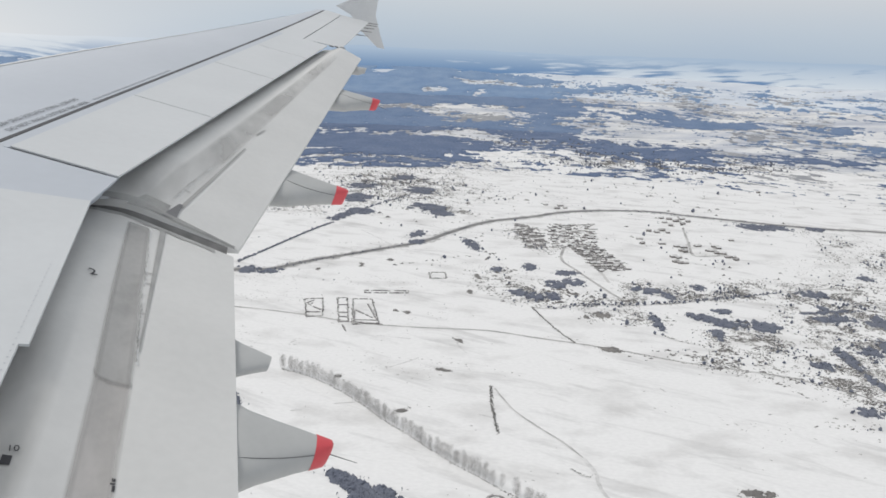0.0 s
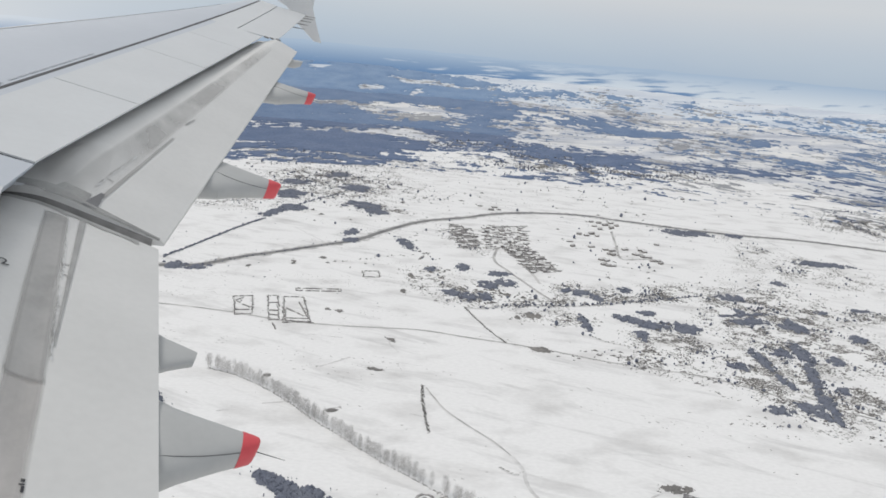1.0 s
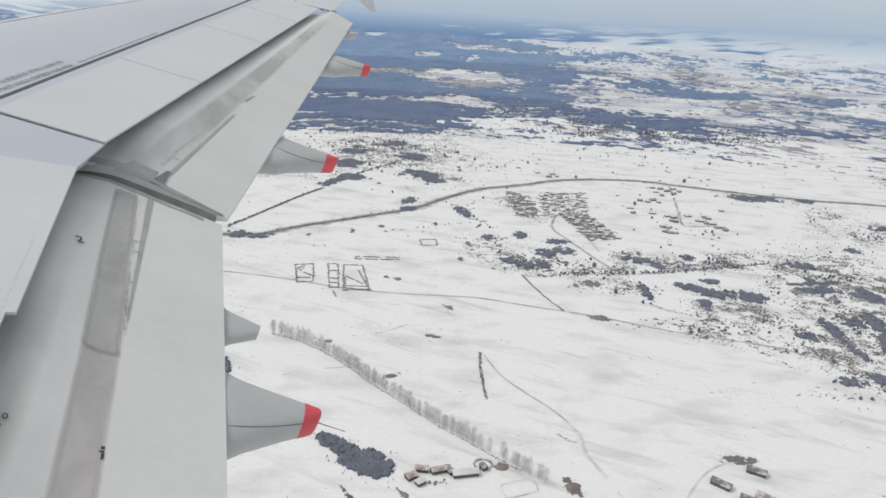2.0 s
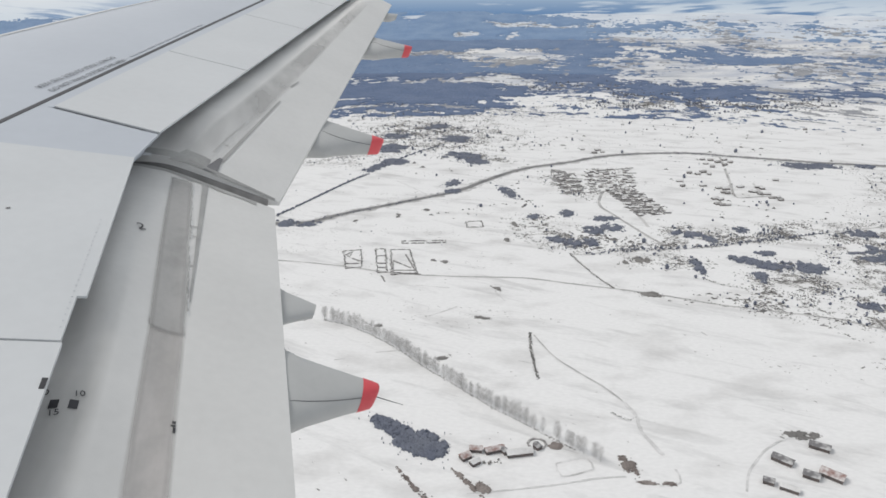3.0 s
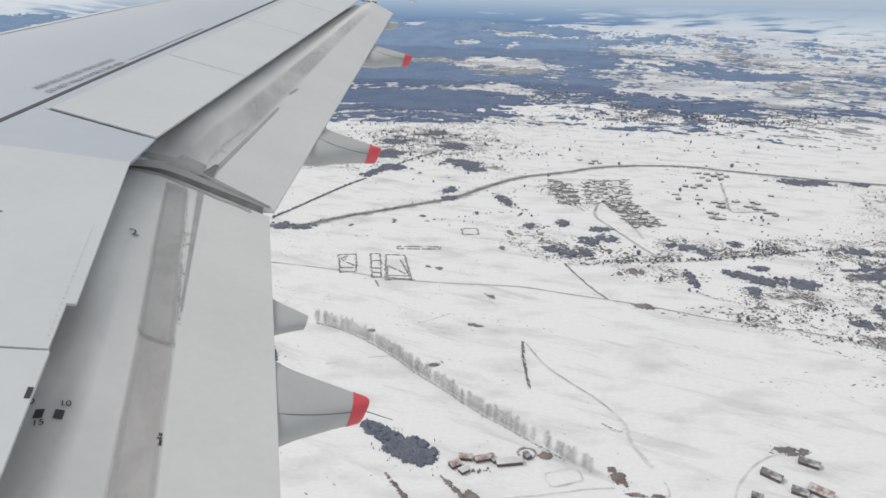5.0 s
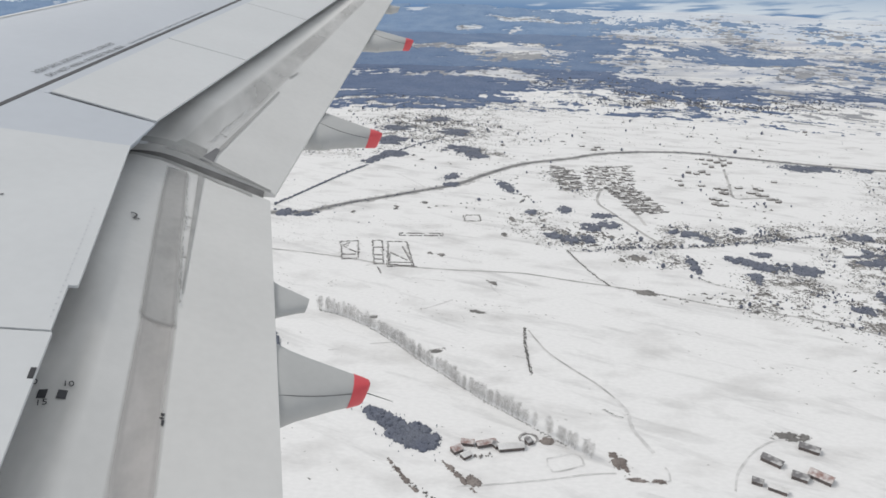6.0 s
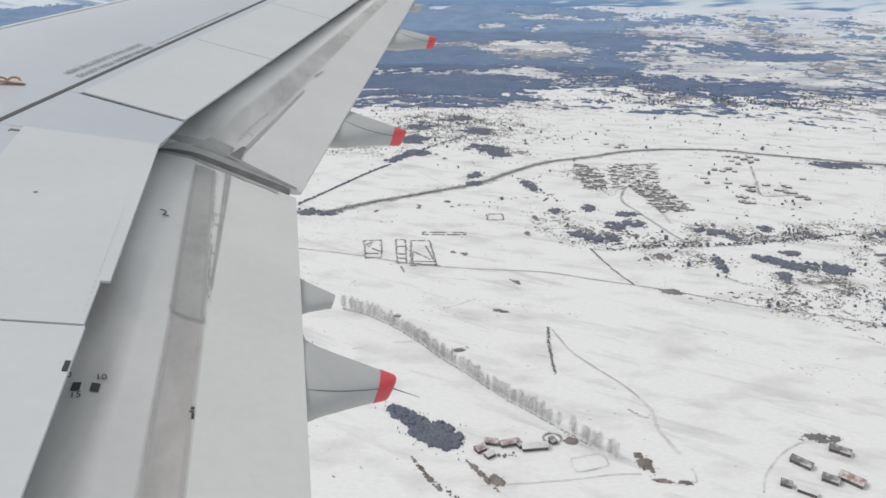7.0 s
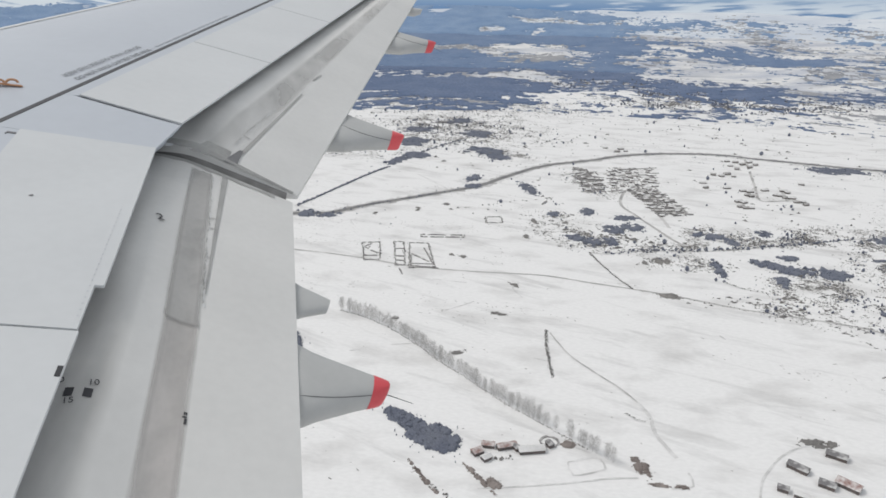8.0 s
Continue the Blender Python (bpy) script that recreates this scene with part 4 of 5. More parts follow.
# far woods: low canopy sheets over the slopes, from one field of patches by bearing and dip
FORESTS = ((-6.6, -3.49, 9.1, 4.14, 1.25), (-2.1, -2.13, 5.8, 1.30, 0.5), (-5.2, -7.70, 7.0, 0.51, 1.2), (9.2, -4.65, 2.5, 1.20, 0.62), (7.0, -3.75, 6.3, 2.36, 0.42), (5.6, -3.26, 1.7, 0.43, 0.4), (12.9, -4.15, 2.4, 0.29, 0.55), (17.4, -4.69, 1.9, 0.25, 0.75), (20.5, -5.11, 2.2, 0.36, 0.95), (23.7, -4.86, 1.2, 0.35, 0.75), (14.7, -2.55, 1.8, 0.25, 0.45), (6.7, -6.39, 5.6, 0.40, 0.5), (10.7, -7.03, 2.9, 0.26, 0.45), (14.2, -7.89, 2.0, 0.43, 0.3), (20.1, -7.59, 1.8, 0.45, 0.8), (16.6, -7.45, 1.6, 0.42, 0.35), (6.7, -1.01, 10.5, 0.42, 0.5), (-37.5, -2.02, 8.9, 0.91, 1.1), (29.5, -4.79, 2.3, 0.36, 0.6))
CLEARINGS = ((-5.0, -4.83, 2.8, 0.11, -1.7), (1.9, -4.95, 3.4, 0.31, -1.3), (-8.0, -4.71, 1.3, 0.31, -2.2), (-4.4, -0.84, 1.6, 0.11, -2.5), (-5.1, -1.98, 0.8, 0.22, -2.2), (-0.9, -3.31, 1.0, 0.22, -2.2), (2.9, -3.30, 1.8, 0.61, -0.5), (2.5, -2.52, 2.7, 0.17, -1.6), (6.2, -2.73, 3.4, 0.17, -0.9), (4.2, -5.04, 2.9, 0.44, -1), (-4.3, -6.91, 6.1, 0.18, -1), (2.0, -6.61, 1.8, 0.23, -0.8), (-34.9, -1.47, 2.2, 0.27, -1.6), (-30.0, -0.82, 2.4, 0.20, -1.4), (18.4, -3.43, 7.0, 0.72, -0.35), (17.6, -6.34, 10.5, 0.33, -0.35))


def wooded(az, r, x, y):
    n = 0.6 * noise.noise(Vector((x / 420, r / 190, 5.5))) + 0.6 * noise.noise(Vector((x / 130, r / 70, 9.1))) + 0.7 * noise.noise(Vector((x / 46, r / 26, 1.1))) + 0.48 * noise.noise(Vector((x / 17, r / 11, 7.7)))
    n -= 1.5 * max(0.0, noise.noise(Vector((x / 260, r / 24, 21.3))) + 0.4 * noise.noise(Vector((x / 40, r / 9, 2.9))) - 0.27)
    dip = math.degrees(math.atan2(relief(r) - EYE, r)) + 0.12 * noise.noise(Vector((x / 90, r / 300, 3.3)))
    b = -0.30 - 0.003 * max(0.0, az)
    for a0, e0, da, de, up in FORESTS + CLEARINGS:
        q = ((az - a0) / da) ** 2 + ((dip - e0) / de) ** 2
        if q < 4:
            b += up * 1.25 * math.exp(-q * 0.9)
    return n + b


def canopy(name, r0, r1, step, dr, mat, cut, label, field=wooded, tall=4.0, az0=-48.0, az1=52.0):
    """Sheets of tree tops wherever the field is above the cut."""
    rng = random.Random(int(r0))
    na, nr = int((az1 - az0) / step), int((r1 - r0) / dr)
    on = {}
    for i in range(nr):
        for j in range(na):
            az, r = az0 + (j + 0.5) * step, r0 + (i + 0.5) * dr
            x, y = r * math.sin(radians(az)), r * math.cos(radians(az))
            if field(az, r, x, y) > cut + max(0.0, (r - 4000) / 330) ** 2 * 0.9:
                on[i, j] = True
    index, verts, faces = {}, [], []

    def corner(i, j, high):
        key = (i, j, high)
        if key not in index:
            a = radians(az0 + (j + rng.uniform(-0.35, 0.35)) * step)
            r = r0 + (i + rng.uniform(-0.35, 0.35)) * dr
            x, y = r * math.sin(a), r * math.cos(a)
            index[key] = len(verts)
            verts.append((x, y, land(x, y) + (tall * rng.uniform(0.75, 1.15) if high else 0.4)))
        return index[key]

    for i, j in on:
        faces.append(tuple(corner(i + a, j + b, all((i + a + di, j + b + dj) in on for di in (-1, 0) for dj in (-1, 0))) for a, b in ((0, 0), (1, 0), (1, 1), (0, 1))))
    if faces:
        return tagged(from_data(name, verts, faces, mat, True), label, "trees", kind="stuff")


# each farther belt takes a bluer, paler forest colour in place of haze
canopy("far_woodland", 2150, 2950, 0.10, 8, FAR_HAZE_FOREST, -0.02, "woods on distant snowy slopes, tinted blue for haze")
canopy("far_woodland", 2950, 3650, 0.12, 10, BLUE_HAZE_FOREST, -0.04, "woods on distant snowy slopes, tinted blue for haze")
canopy("far_woodland", 3650, 4330, 0.14, 14, HAZY_FOREST, -0.06, "woods on the farthest hills, painted with pale blue haze", tall=6)


def heath(az, r, x, y):
    return 0.6 * noise.noise(Vector((x / 260, r / 130, 15.5))) + 0.55 * noise.noise(Vector((x / 60, r / 26, 19.1))) + 0.36 * noise.noise(Vector((x / 18, r / 10, 11.1)))


def scarps(az, r, x, y):
    """Winding ravines and ridges, thin where the mask is low."""
    wx = x + 70 * noise.noise(Vector((x / 210, r / 160, 30.5)))
    wr = r + 0.22 * x + 55 * noise.noise(Vector((x / 260, r / 130, 33.5)))
    fold = abs(noise.noise(Vector((wx / 330, wr / 105, 36.1))) + 0.35 * noise.noise(Vector((wx / 70, wr / 30, 38.3))))
    mask = noise.noise(Vector((x / 520, r / 230, 41.7))) + 0.5 * noise.noise(Vector((x / 120, r / 50, 43.9)))
    return 0.035 + 0.17 * mask - fold - 0.10 * max(0.0, noise.noise(Vector((x / 14, r / 9, 3.1))))


# the ravines share the haze-tinted forest colours, belt by belt
canopy("far_thicket", 2230, 2900, 0.07, 5, FAR_HAZE_FOREST, 0.0, "dark wooded ravines winding over distant slopes", scarps, 2.0, -14, 52)
canopy("far_thicket", 2900, 3700, 0.09, 8, BLUE_HAZE_FOREST, 0.0, "wooded ravines winding over distant slopes, tinted blue for haze", scarps, 3.0, -14, 52)
canopy("far_thicket", 3700, 4230, 0.12, 12, HAZY_FOREST, -0.02, "wooded ridges near the horizon, painted with blue haze", scarps, 4.0, -10, 52)
canopy("far_scrub", 2250, 2900, 0.08, 5, BROWN, 0.28, "grey-brown scrub streaking the distant slopes", heath, 1.2, -40, 52)
canopy("far_scrub", 2900, 4200, 0.12, 10, BROWN, 0.26, "grey-brown scrub streaking the distant slopes", heath, 2.0, -40, 52)


# rough ground: each zone has its middle, half lengths, turn and how thick the growth stands
ROUGH_NEAR = ((127, 1049, 80, 48, -54, 1), (363, 1014, 199, 25, 11, 1), (357, 1054, 55, 39, -19, 0.8), (380, 790, 57, 41, -13, 0.6), (425, 861, 51, 53, -29, 0.7), (-264, 2283, 310, 142, -30, 1.2), (-100, 1803, 205, 161, 19, 0.55), (-142, 1952, 153, 102, -11, 0.6), (182, 1335, 92, 29, -72, 0.8), (273, 931, 57, 29, -5, 0.7), (-343, 1562, 114, 68, -7, 0.35), (497, 1076, 87, 29, 14, 0.5), (658, 986, 96, 164, -32, 0.8), (528, 765, 80, 88, -34, 0.8), (27, 1571, 62, 33, -58, 0.8), (160, 2269, 179, 186, -33, 0.15))
ROUGH_FAR = ((785, 2346, 371, 122, -4, 0.9), (354, 2694, 330, 83, 3, 0.6), (633, 2500, 150, 119, -8, 0.7), (207, 1025, 59, 45, -31, 0.5), (-11, 1169, 85, 45, 20, 0.06), (102, 1211, 114, 20, -78, 0.5), (360, 836, 104, 105, -50, 0.08), (-165, 1847, 411, 221, -43, 0.12), (531, 1878, 405, 324, -25, 0.02), (476, 1240, 177, 133, -51, 0.035), (385, 803, 22, 21, -36, 0.8))
ROUGH_RIGHT = ((618, 1054, 54, 21, 2, 0.9), (582, 956, 49, 61, -40, 0.7), (542, 847, 41, 50, -28, 0.4), (465, 835, 56, 30, -56, 0.6), (870, 1372, 96, 58, -64, 0.35), (495, 1049, 73, 16, -3, 0.8), (764, 984, 161, 27, 4, 0.9), (676, 854, 114, 82, -21, 0.75), (495, 728, 42, 48, -64, 0.5), (585, 692, 76, 72, -37, 0.8), (509, 625, 84, 21, -8, 0.25), (879, 1225, 130, 80, -23, 0.4), (620, 667, 30, 35, -41, 2), (1377, 1725, 132, 176, -54, 1.5))


def growth(name, zones, thick, size, mat, label, category, seed, grain=40.0, bias=0.15, sides=4, flat=(0.45, 0.8)):
    """Bushes strewn in drifts over the rough zones."""
    rng = random.Random(seed)
    verts, faces = [], []
    for cx, cy, la, lb, ang, dense in zones:
        ca, sa = math.cos(radians(ang)), math.sin(radians(ang))
        for _ in range(int(min(30000, thick * dense * la * lb))):
            u, v = rng.gauss(0, 0.55), rng.gauss(0, 0.55)
            if abs(u) > 1.35 or abs(v) > 1.35:
                continue
            x, y = cx + u * la * ca - v * lb * sa, cy + u * la * sa + v * lb * ca
            n = noise.noise(Vector((x / grain, y / grain, seed))) + 0.6 * noise.noise(Vector((x * 3.1 / grain, y * 3.1 / grain, seed + 5)))
            if rng.random() > 2.0 * n + bias:
                continue
            w = rng.uniform(*size) * rng.choice((0.6, 1.0, 1.0, 1.6))
            if sides > 4:
                clump_into(verts, faces, x, y, land(x, y) - 0.15, w, w * rng.uniform(*flat), rng, sides)
            else:
                smear_into(verts, faces, x, y, w, w * rng.uniform(*flat), rng, rng.uniform(1.2, 3.4))
    tagged(from_data(name, verts, faces, mat), label, category, kind="stuff")


growth("bushes", ROUGH_NEAR + ROUGH_RIGHT, 1.1, (0.5, 1.5), SCRUB, "bare grey-brown bushes over rough snowy land", "shrubs", 41)
growth("bushes", ROUGH_FAR, 0.2, (1.3, 3.4), SCRUB, "bare grey-brown bushes on the far slopes", "shrubs", 43, 70.0)
growth("small_trees", ROUGH_NEAR + ROUGH_RIGHT, 0.055, (1.3, 3.2), FOREST, "small dark evergreens scattered over the snow", "trees", 42, 55.0, 0.05, 5, (0.8, 1.3))
growth("small_trees", ROUGH_FAR, 0.05, (2.6, 5.5), FOREST, "small dark evergreens scattered over the snow", "trees", 44, 80.0, 0.05, 5, (0.8, 1.3))
growth("dry_grass", ROUGH_NEAR + ROUGH_RIGHT, 0.9, (0.5, 1.5), DRY, "grey dry grass showing through the snow", "grass", 45, 30.0, 0.0, 3, (0.3, 0.6))


def strew(name, count, chance, size, mat, label, category, seed, az=(-45, 50), rr=(360, 900), sides=4):
    rng = random.Random(seed)
    verts, faces = [], []
    for _ in range(count):
        a, r = radians(rng.uniform(*az)), math.sqrt(rng.uniform(rr[0] ** 2, rr[1] ** 2))
        x, y = r * math.sin(a), r * math.cos(a)
        if rng.random() > chance(x, y):
            continue
        h = rng.uniform(*size)
        if sides > 4:
            clump_into(verts, faces, x, y, land(x, y) - 0.1, h * rng.uniform(1.0, 2.4), h * rng.uniform(0.4, 0.8), rng, sides)
        else:
            smear_into(verts, faces, x, y, h * rng.uniform(0.8, 2.0), 0.35 * h, rng, rng.uniform(1.4, 4.0), -20)
    tagged(from_data(name, verts, faces, mat), label, category, kind="stuff")


strew("field_tufts", 2600, lambda x, y: 0.5 * max(0.0, noise.noise(Vector((x / 60, y / 60, 4.4))) + 0.15), (0.3, 0.9), SCRUB, "dark tufts and stones showing through the snow", "grass", 21)
strew("field_tufts", 60000, lambda x, y: 1.0 * max(0.0, noise.noise(Vector((x / 170, y / 60, 7.4))) + 0.35 * noise.noise(Vector((x / 40, y / 20, 2.4))) - 0.06), (0.3, 0.9), DRY, "dark tufts and stones showing through the snow", "grass", 22, rr=(700, 1900))
strew("lone_bushes", 1500, lambda x, y: 0.8 * max(0.0, noise.noise(Vector((x / 200, y / 120, 9.4))) + 0.25), (0.9, 2.4), FOREST, "lone dark bushes on the open snow", "shrubs", 23, (-30, 48), (950, 2300), 5)


def row_of(pts, step, size, mat, label, seed, spread=2.0):
    rng = random.Random(seed)
    verts, faces = [], []
    for (ax, ay), (bx, by) in zip(pts, pts[1:]):
        n = max(1, int(math.hypot(bx - ax, by - ay) / step))
        for i in range(n):
            t = (i + rng.random()) / n
            x, y = lerp(ax, bx, t) + rng.gauss(0, spread), lerp(ay, by, t) + rng.gauss(0, spread)
            h = rng.uniform(*size)
            clump_into(verts, faces, x, y, land(x, y) - 0.1, h * rng.uniform(0.8, 1.4), h, rng, 5)
    tagged(from_data("hedge", verts, faces, mat), label, "hedge", kind="stuff")


for line, step, size, mat, label, seed, spread in (
    ([(-349, 1123), (-327, 1183), (-300, 1256), (-258, 1363), (-231, 1420)], 0.8, (1.2, 3.4), FOREST, "dark hedge along a field edge", 1, 1.6),
    ([(-179, 1557), (-133, 1651), (-81, 1719)], 2.5, (1.5, 4), FOREST, "dark hedge along a field edge", 17, 2.5),
    ([(143, 956), (151, 924), (167, 872), (185, 828)], 0.5, (0.6, 1.5), SCRUB, "bare hedge along a field edge", 2, 0.8),
    ([(65, 701), (63, 672), (64, 633), (66, 601)], 0.45, (0.6, 1.7), SCRUB, "bare hedge along a field edge", 3, 0.9),
    ([(167, 953), (227, 970), (309, 978), (396, 1001), (487, 1031), (564, 1059)], 2.2, (1, 4), FOREST, "dark hedge along a track", 4, 3),
    ([(-283, 1093), (-232, 1140), (-177, 1183), (-98, 1242), (-35, 1291)], 6, (1.0, 3), FOREST, "dark bushes along the road", 15, 4),
    ([(348, 1608), (481, 1628), (596, 1596), (698, 1549), (771, 1506)], 7, (1.0, 2.4), FOREST, "dark bushes along the road", 16, 3),
    ([(-181, 726), (-147, 711), (-116, 689), (-98, 672), (-72, 644), (-51, 619), (-26, 595), (-3, 571), (19, 548), (44, 527), (67, 506), (89, 487)], 0.7, (0.4, 1.1), SCRUB, "low hedge at the foot of the poplars", 8, 0.8),
    ([(129, 545), (143, 533), (150, 538)], 2.0, (0.6, 1.4), SCRUB, "bare hedge along a field edge", 18, 0.6),
    ([(192, 825), (237, 808), (268, 798), (320, 778), (372, 749), (405, 730)], 6, (0.5, 1.6), SCRUB, "scattered bushes along the farm track", 19, 1.0),
    ([(311, 867), (330, 848), (357, 835), (360, 816), (400, 818), (438, 803)], 2.5, (0.6, 1.8), SCRUB, "bare hedge along a field edge", 20, 1.2),
    ([(5, 467), (23, 468)], 1.2, (1, 3), SCRUB, "bare hedge round the paddocks", 7, 1.5),
    ([(-399, 927), (-375, 878), (-357, 832), (-332, 769)], 2.2, (2, 4.5), TWIG, "bare hedge along a field edge", 5, 3),
    ([(-435, 963), (-472, 883), (-495, 786)], 2.2, (2, 4.5), SCRUB, "bare hedge beside the road", 6, 5),
    ([(-462, 677), (-312, 630), (-234, 653)], 2.5, (0.6, 1.6), SCRUB, "bare hedge along a field edge", 9, 1.5),
    ([(-165, 583), (-145, 574), (-124, 556), (-98, 544)], 2.2, (0.8, 2.2), FOREST, "dark hedge leading to the wood", 10, 3),
    ([(-46, 434), (0, 397), (20, 371)], 1.6, (0.8, 2.0), SCRUB, "bare hedge along a field edge", 13, 1.2),
):
    row_of(line, step, size, mat, label, seed, spread)
for k, line in enumerate(([(625, 837), (655, 821), (676, 812)], [(594, 693), (633, 683)], [(536, 775), (583, 773)], [(382, 839), (426, 816), (473, 790), (510, 768), (549, 748)])):
    row_of(line, 2.4, (0.5, 1.6), SCRUB, "bare hedge along a field edge", 60 + k, 1.0)


# poplars
def poplar_meshes(seed):
    rng = random.Random(seed)
    bm = bmesh.new()
    bmesh.ops.create_cone(bm, cap_ends=False, segments=5, radius1=0.24, radius2=0.04, depth=19, matrix=Matrix.Translation((0, 0, 9.5)))
    trunk = bpy.data.meshes.new("trunk")
    bm.to_mesh(trunk)
    bm.free()
    trunk.materials.append(TWIG)
    verts, faces = [], []
    for _ in range(430):
        z0 = rng.uniform(2.0, 18.5)
        a = rng.uniform(0, 2 * math.pi)
        full = 5.2 * math.sin(math.pi * min(1.0, (z0 + 2.5) / 23.5)) ** 0.7
        out = full * math.sqrt(rng.uniform(0.03, 1.0))
        p0 = Vector((math.cos(a) * out * 0.5, math.sin(a) * out * 0.5, z0))
        p1 = Vector((math.cos(a) * out, math.sin(a) * out, min(22.5, z0 + rng.uniform(1.8, 4.2))))
        b = rng.uniform(0, math.pi)
        s = Vector((math.cos(b), math.sin(b), 0)) * 0.036
        k = len(verts)
        verts += [tuple(p0 - s), tuple(p0 + s), tuple(p1 + s * 0.6), tuple(p1 - s * 0.6)]
        faces.append((k, k + 1, k + 2, k + 3))
    crown = bpy.data.meshes.new("crown")
    crown.from_pydata(verts, [], faces)
    crown.materials.append(TWIG)
    return trunk, crown


POPLARS = [poplar_meshes(s) for s in range(5)]


def poplar(x, y, s, turn, kind):
    tree = empty("poplar", pose(x, y, land(x, y) - 0.2, 0, 0, turn) @ Matrix.Diagonal((s, s, s, 1)), "tall bare grey poplar in a row across the snow", "tree", "row of poplars")
    for nm, me in zip(("trunk", "crown"), POPLARS[kind]):
        ob = new(nm, me)
        ob.parent = tree


rng = random.Random(3)
for line, step in (([(-323, 761), (-255, 765)], 4.5), ([(-182, 728), (-148, 714), (-117, 692), (-98, 674), (-72, 646), (-51, 622), (-26, 597), (-3, 572), (19, 550), (44, 529), (67, 508), (89, 489), (109, 471)], 3.6)):
    for (ax, ay), (bx, by) in zip(line, line[1:]):
        n = int(math.hypot(bx - ax, by - ay) / step)
        for i in range(n):
            if rng.random() < 0.10:
                continue
            t = (i + rng.uniform(0.1, 0.5)) / n
            poplar(lerp(ax, bx, t) + rng.gauss(0, 0.6), lerp(ay, by, t) + rng.gauss(0, 0.6), rng.uniform(0.62, 0.98), rng.uniform(0, 360), rng.randrange(5))


# houses
def house(x, y, turn, w, d, h, roof_mat, label, group, wall_mat=None):
    hs = empty("house", pose(x, y, land(x, y), 0, 0, turn), label, "house", group)
    bm = bmesh.new()
    bmesh.ops.create_cube(bm, size=1, matrix=Matrix.Translation((0, 0, h / 2 - 0.2)) @ Matrix.Diagonal((w, d, h + 0.4, 1)))
    part("wall", bm, wall_mat or HOUSE_WALL, hs)
    bm = bmesh.new()
    e, p = 0.5, d * 0.3
    a = [bm.verts.new(q) for q in ((-w / 2 - e, -d / 2 - e, h - 0.1), (w / 2 + e, -d / 2 - e, h - 0.1), (w / 2 + e, d / 2 + e, h - 0.1), (-w / 2 - e, d / 2 + e, h - 0.1), (-w / 2 - e, 0, h + p), (w / 2 + e, 0, h + p))]
    for f in ((0, 1, 5, 4), (2, 3, 4, 5), (0, 4, 3), (1, 2, 5), (3, 2, 1, 0)):
        bm.faces.new([a[i] for i in f])
    part("roof", bm, roof_mat, hs)
    return hs


def in_block(corners, u, v):
    (ax, ay), (bx, by), (cx, cy), (dx, dy) = corners
    return lerp(lerp(ax, bx, u), lerp(cx, dx, u), v), lerp(lerp(ay, by, u), lerp(cy, dy, u), v)


rng = random.Random(8)
BLOCKS = (((((244, 1461), (337, 1475), (224, 1286), (312, 1299))), 6, 7, 0.66), ((((264, 1284), (311, 1291), (290, 1145), (340, 1159))), 4, 9, 0.68), ((((163, 1459), (212, 1447), (175, 1279), (211, 1284))), 4, 5, 0.5))
for corners, nu, nv, share in BLOCKS:
    for i in range(nu):
        for j in range(nv):
            x, y = in_block(corners, (i + 0.5) / nu, (j + 0.5) / nv)
            if rng.random() < share:
                house(x + rng.gauss(0, 5), y + rng.gauss(0, 7), 8 + rng.gauss(0, 13) + 90 * (rng.random() < 0.3), rng.uniform(6, 13), rng.uniform(5, 7.5), rng.uniform(2.0, 3.0), rng.choice((HOUSE_ROOF, WHITE_ROOF, WHITE_ROOF)), "small village house with a snow-patched roof", "village houses")
for x, y in [(524, 1564), (519, 1522), (540, 1556), (524, 1493), (550, 1537), (572, 1560), (558, 1513), (578, 1536), (458, 1437), (473, 1430), (489, 1446), (497, 1429), (419, 1371), (415, 1334), (456, 1336), (482, 1320), (493, 1314), (486, 1283), (481, 1290), (527, 1330), (451, 1247), (459, 1241), (445, 1215), (451, 1207), (460, 1208), (562, 1328), (565, 1317), (536, 1298), (542, 1295), (548, 1282), (559, 1280), (559, 1255), (571, 1257), (569, 1240), (617, 1383), (264, 1667), (287, 1628), (300, 1660), (308, 1637), (921, 1938)]:
    house(x, y, rng.gauss(12, 14), rng.uniform(8, 14), rng.uniform(6, 8), rng.uniform(2.3, 3.4), rng.choice((HOUSE_ROOF, WHITE_ROOF, WHITE_ROOF)), "small village house with a snow-patched roof", "village houses")
for x, y, t, w, d, roof in ((3, 483, -4, 10.7, 6.0, 1), (19, 483, 20, 16.9, 6.0, 1), (-6, 473, 35, 8.9, 7.0, 1), (2, 466, 38, 8.0, 6.0, 0), (40, 480, 12, 22.1, 8.0, 0), (27, 482, -53, 7.3, 5.0, 2), (56, 489, -62, 6.8, 5.0, 2), (259, 479, -41, 16.2, 8.0, 2), (298, 498, -30, 16.1, 8.0, 2), (274, 460, -30, 12.0, 8.0, 2), (291, 461, -40, 17.4, 10.0, 1), (237, 452, -25, 8.1, 6.0, 2), (250, 444, -30, 13.8, 6.0, 0)):
    red, dark = roof == 1, roof == 2
    house(x, y, t, w, d, 3.4, RED_ROOF if red else DARK_ROOF if dark else WHITE_ROOF, "low farm building with a red tiled roof in snow" if red else "barn with a dark sheet-metal roof in snow" if dark else "long farm shed with a snow-covered roof", "farm buildings", DARK_WALL)


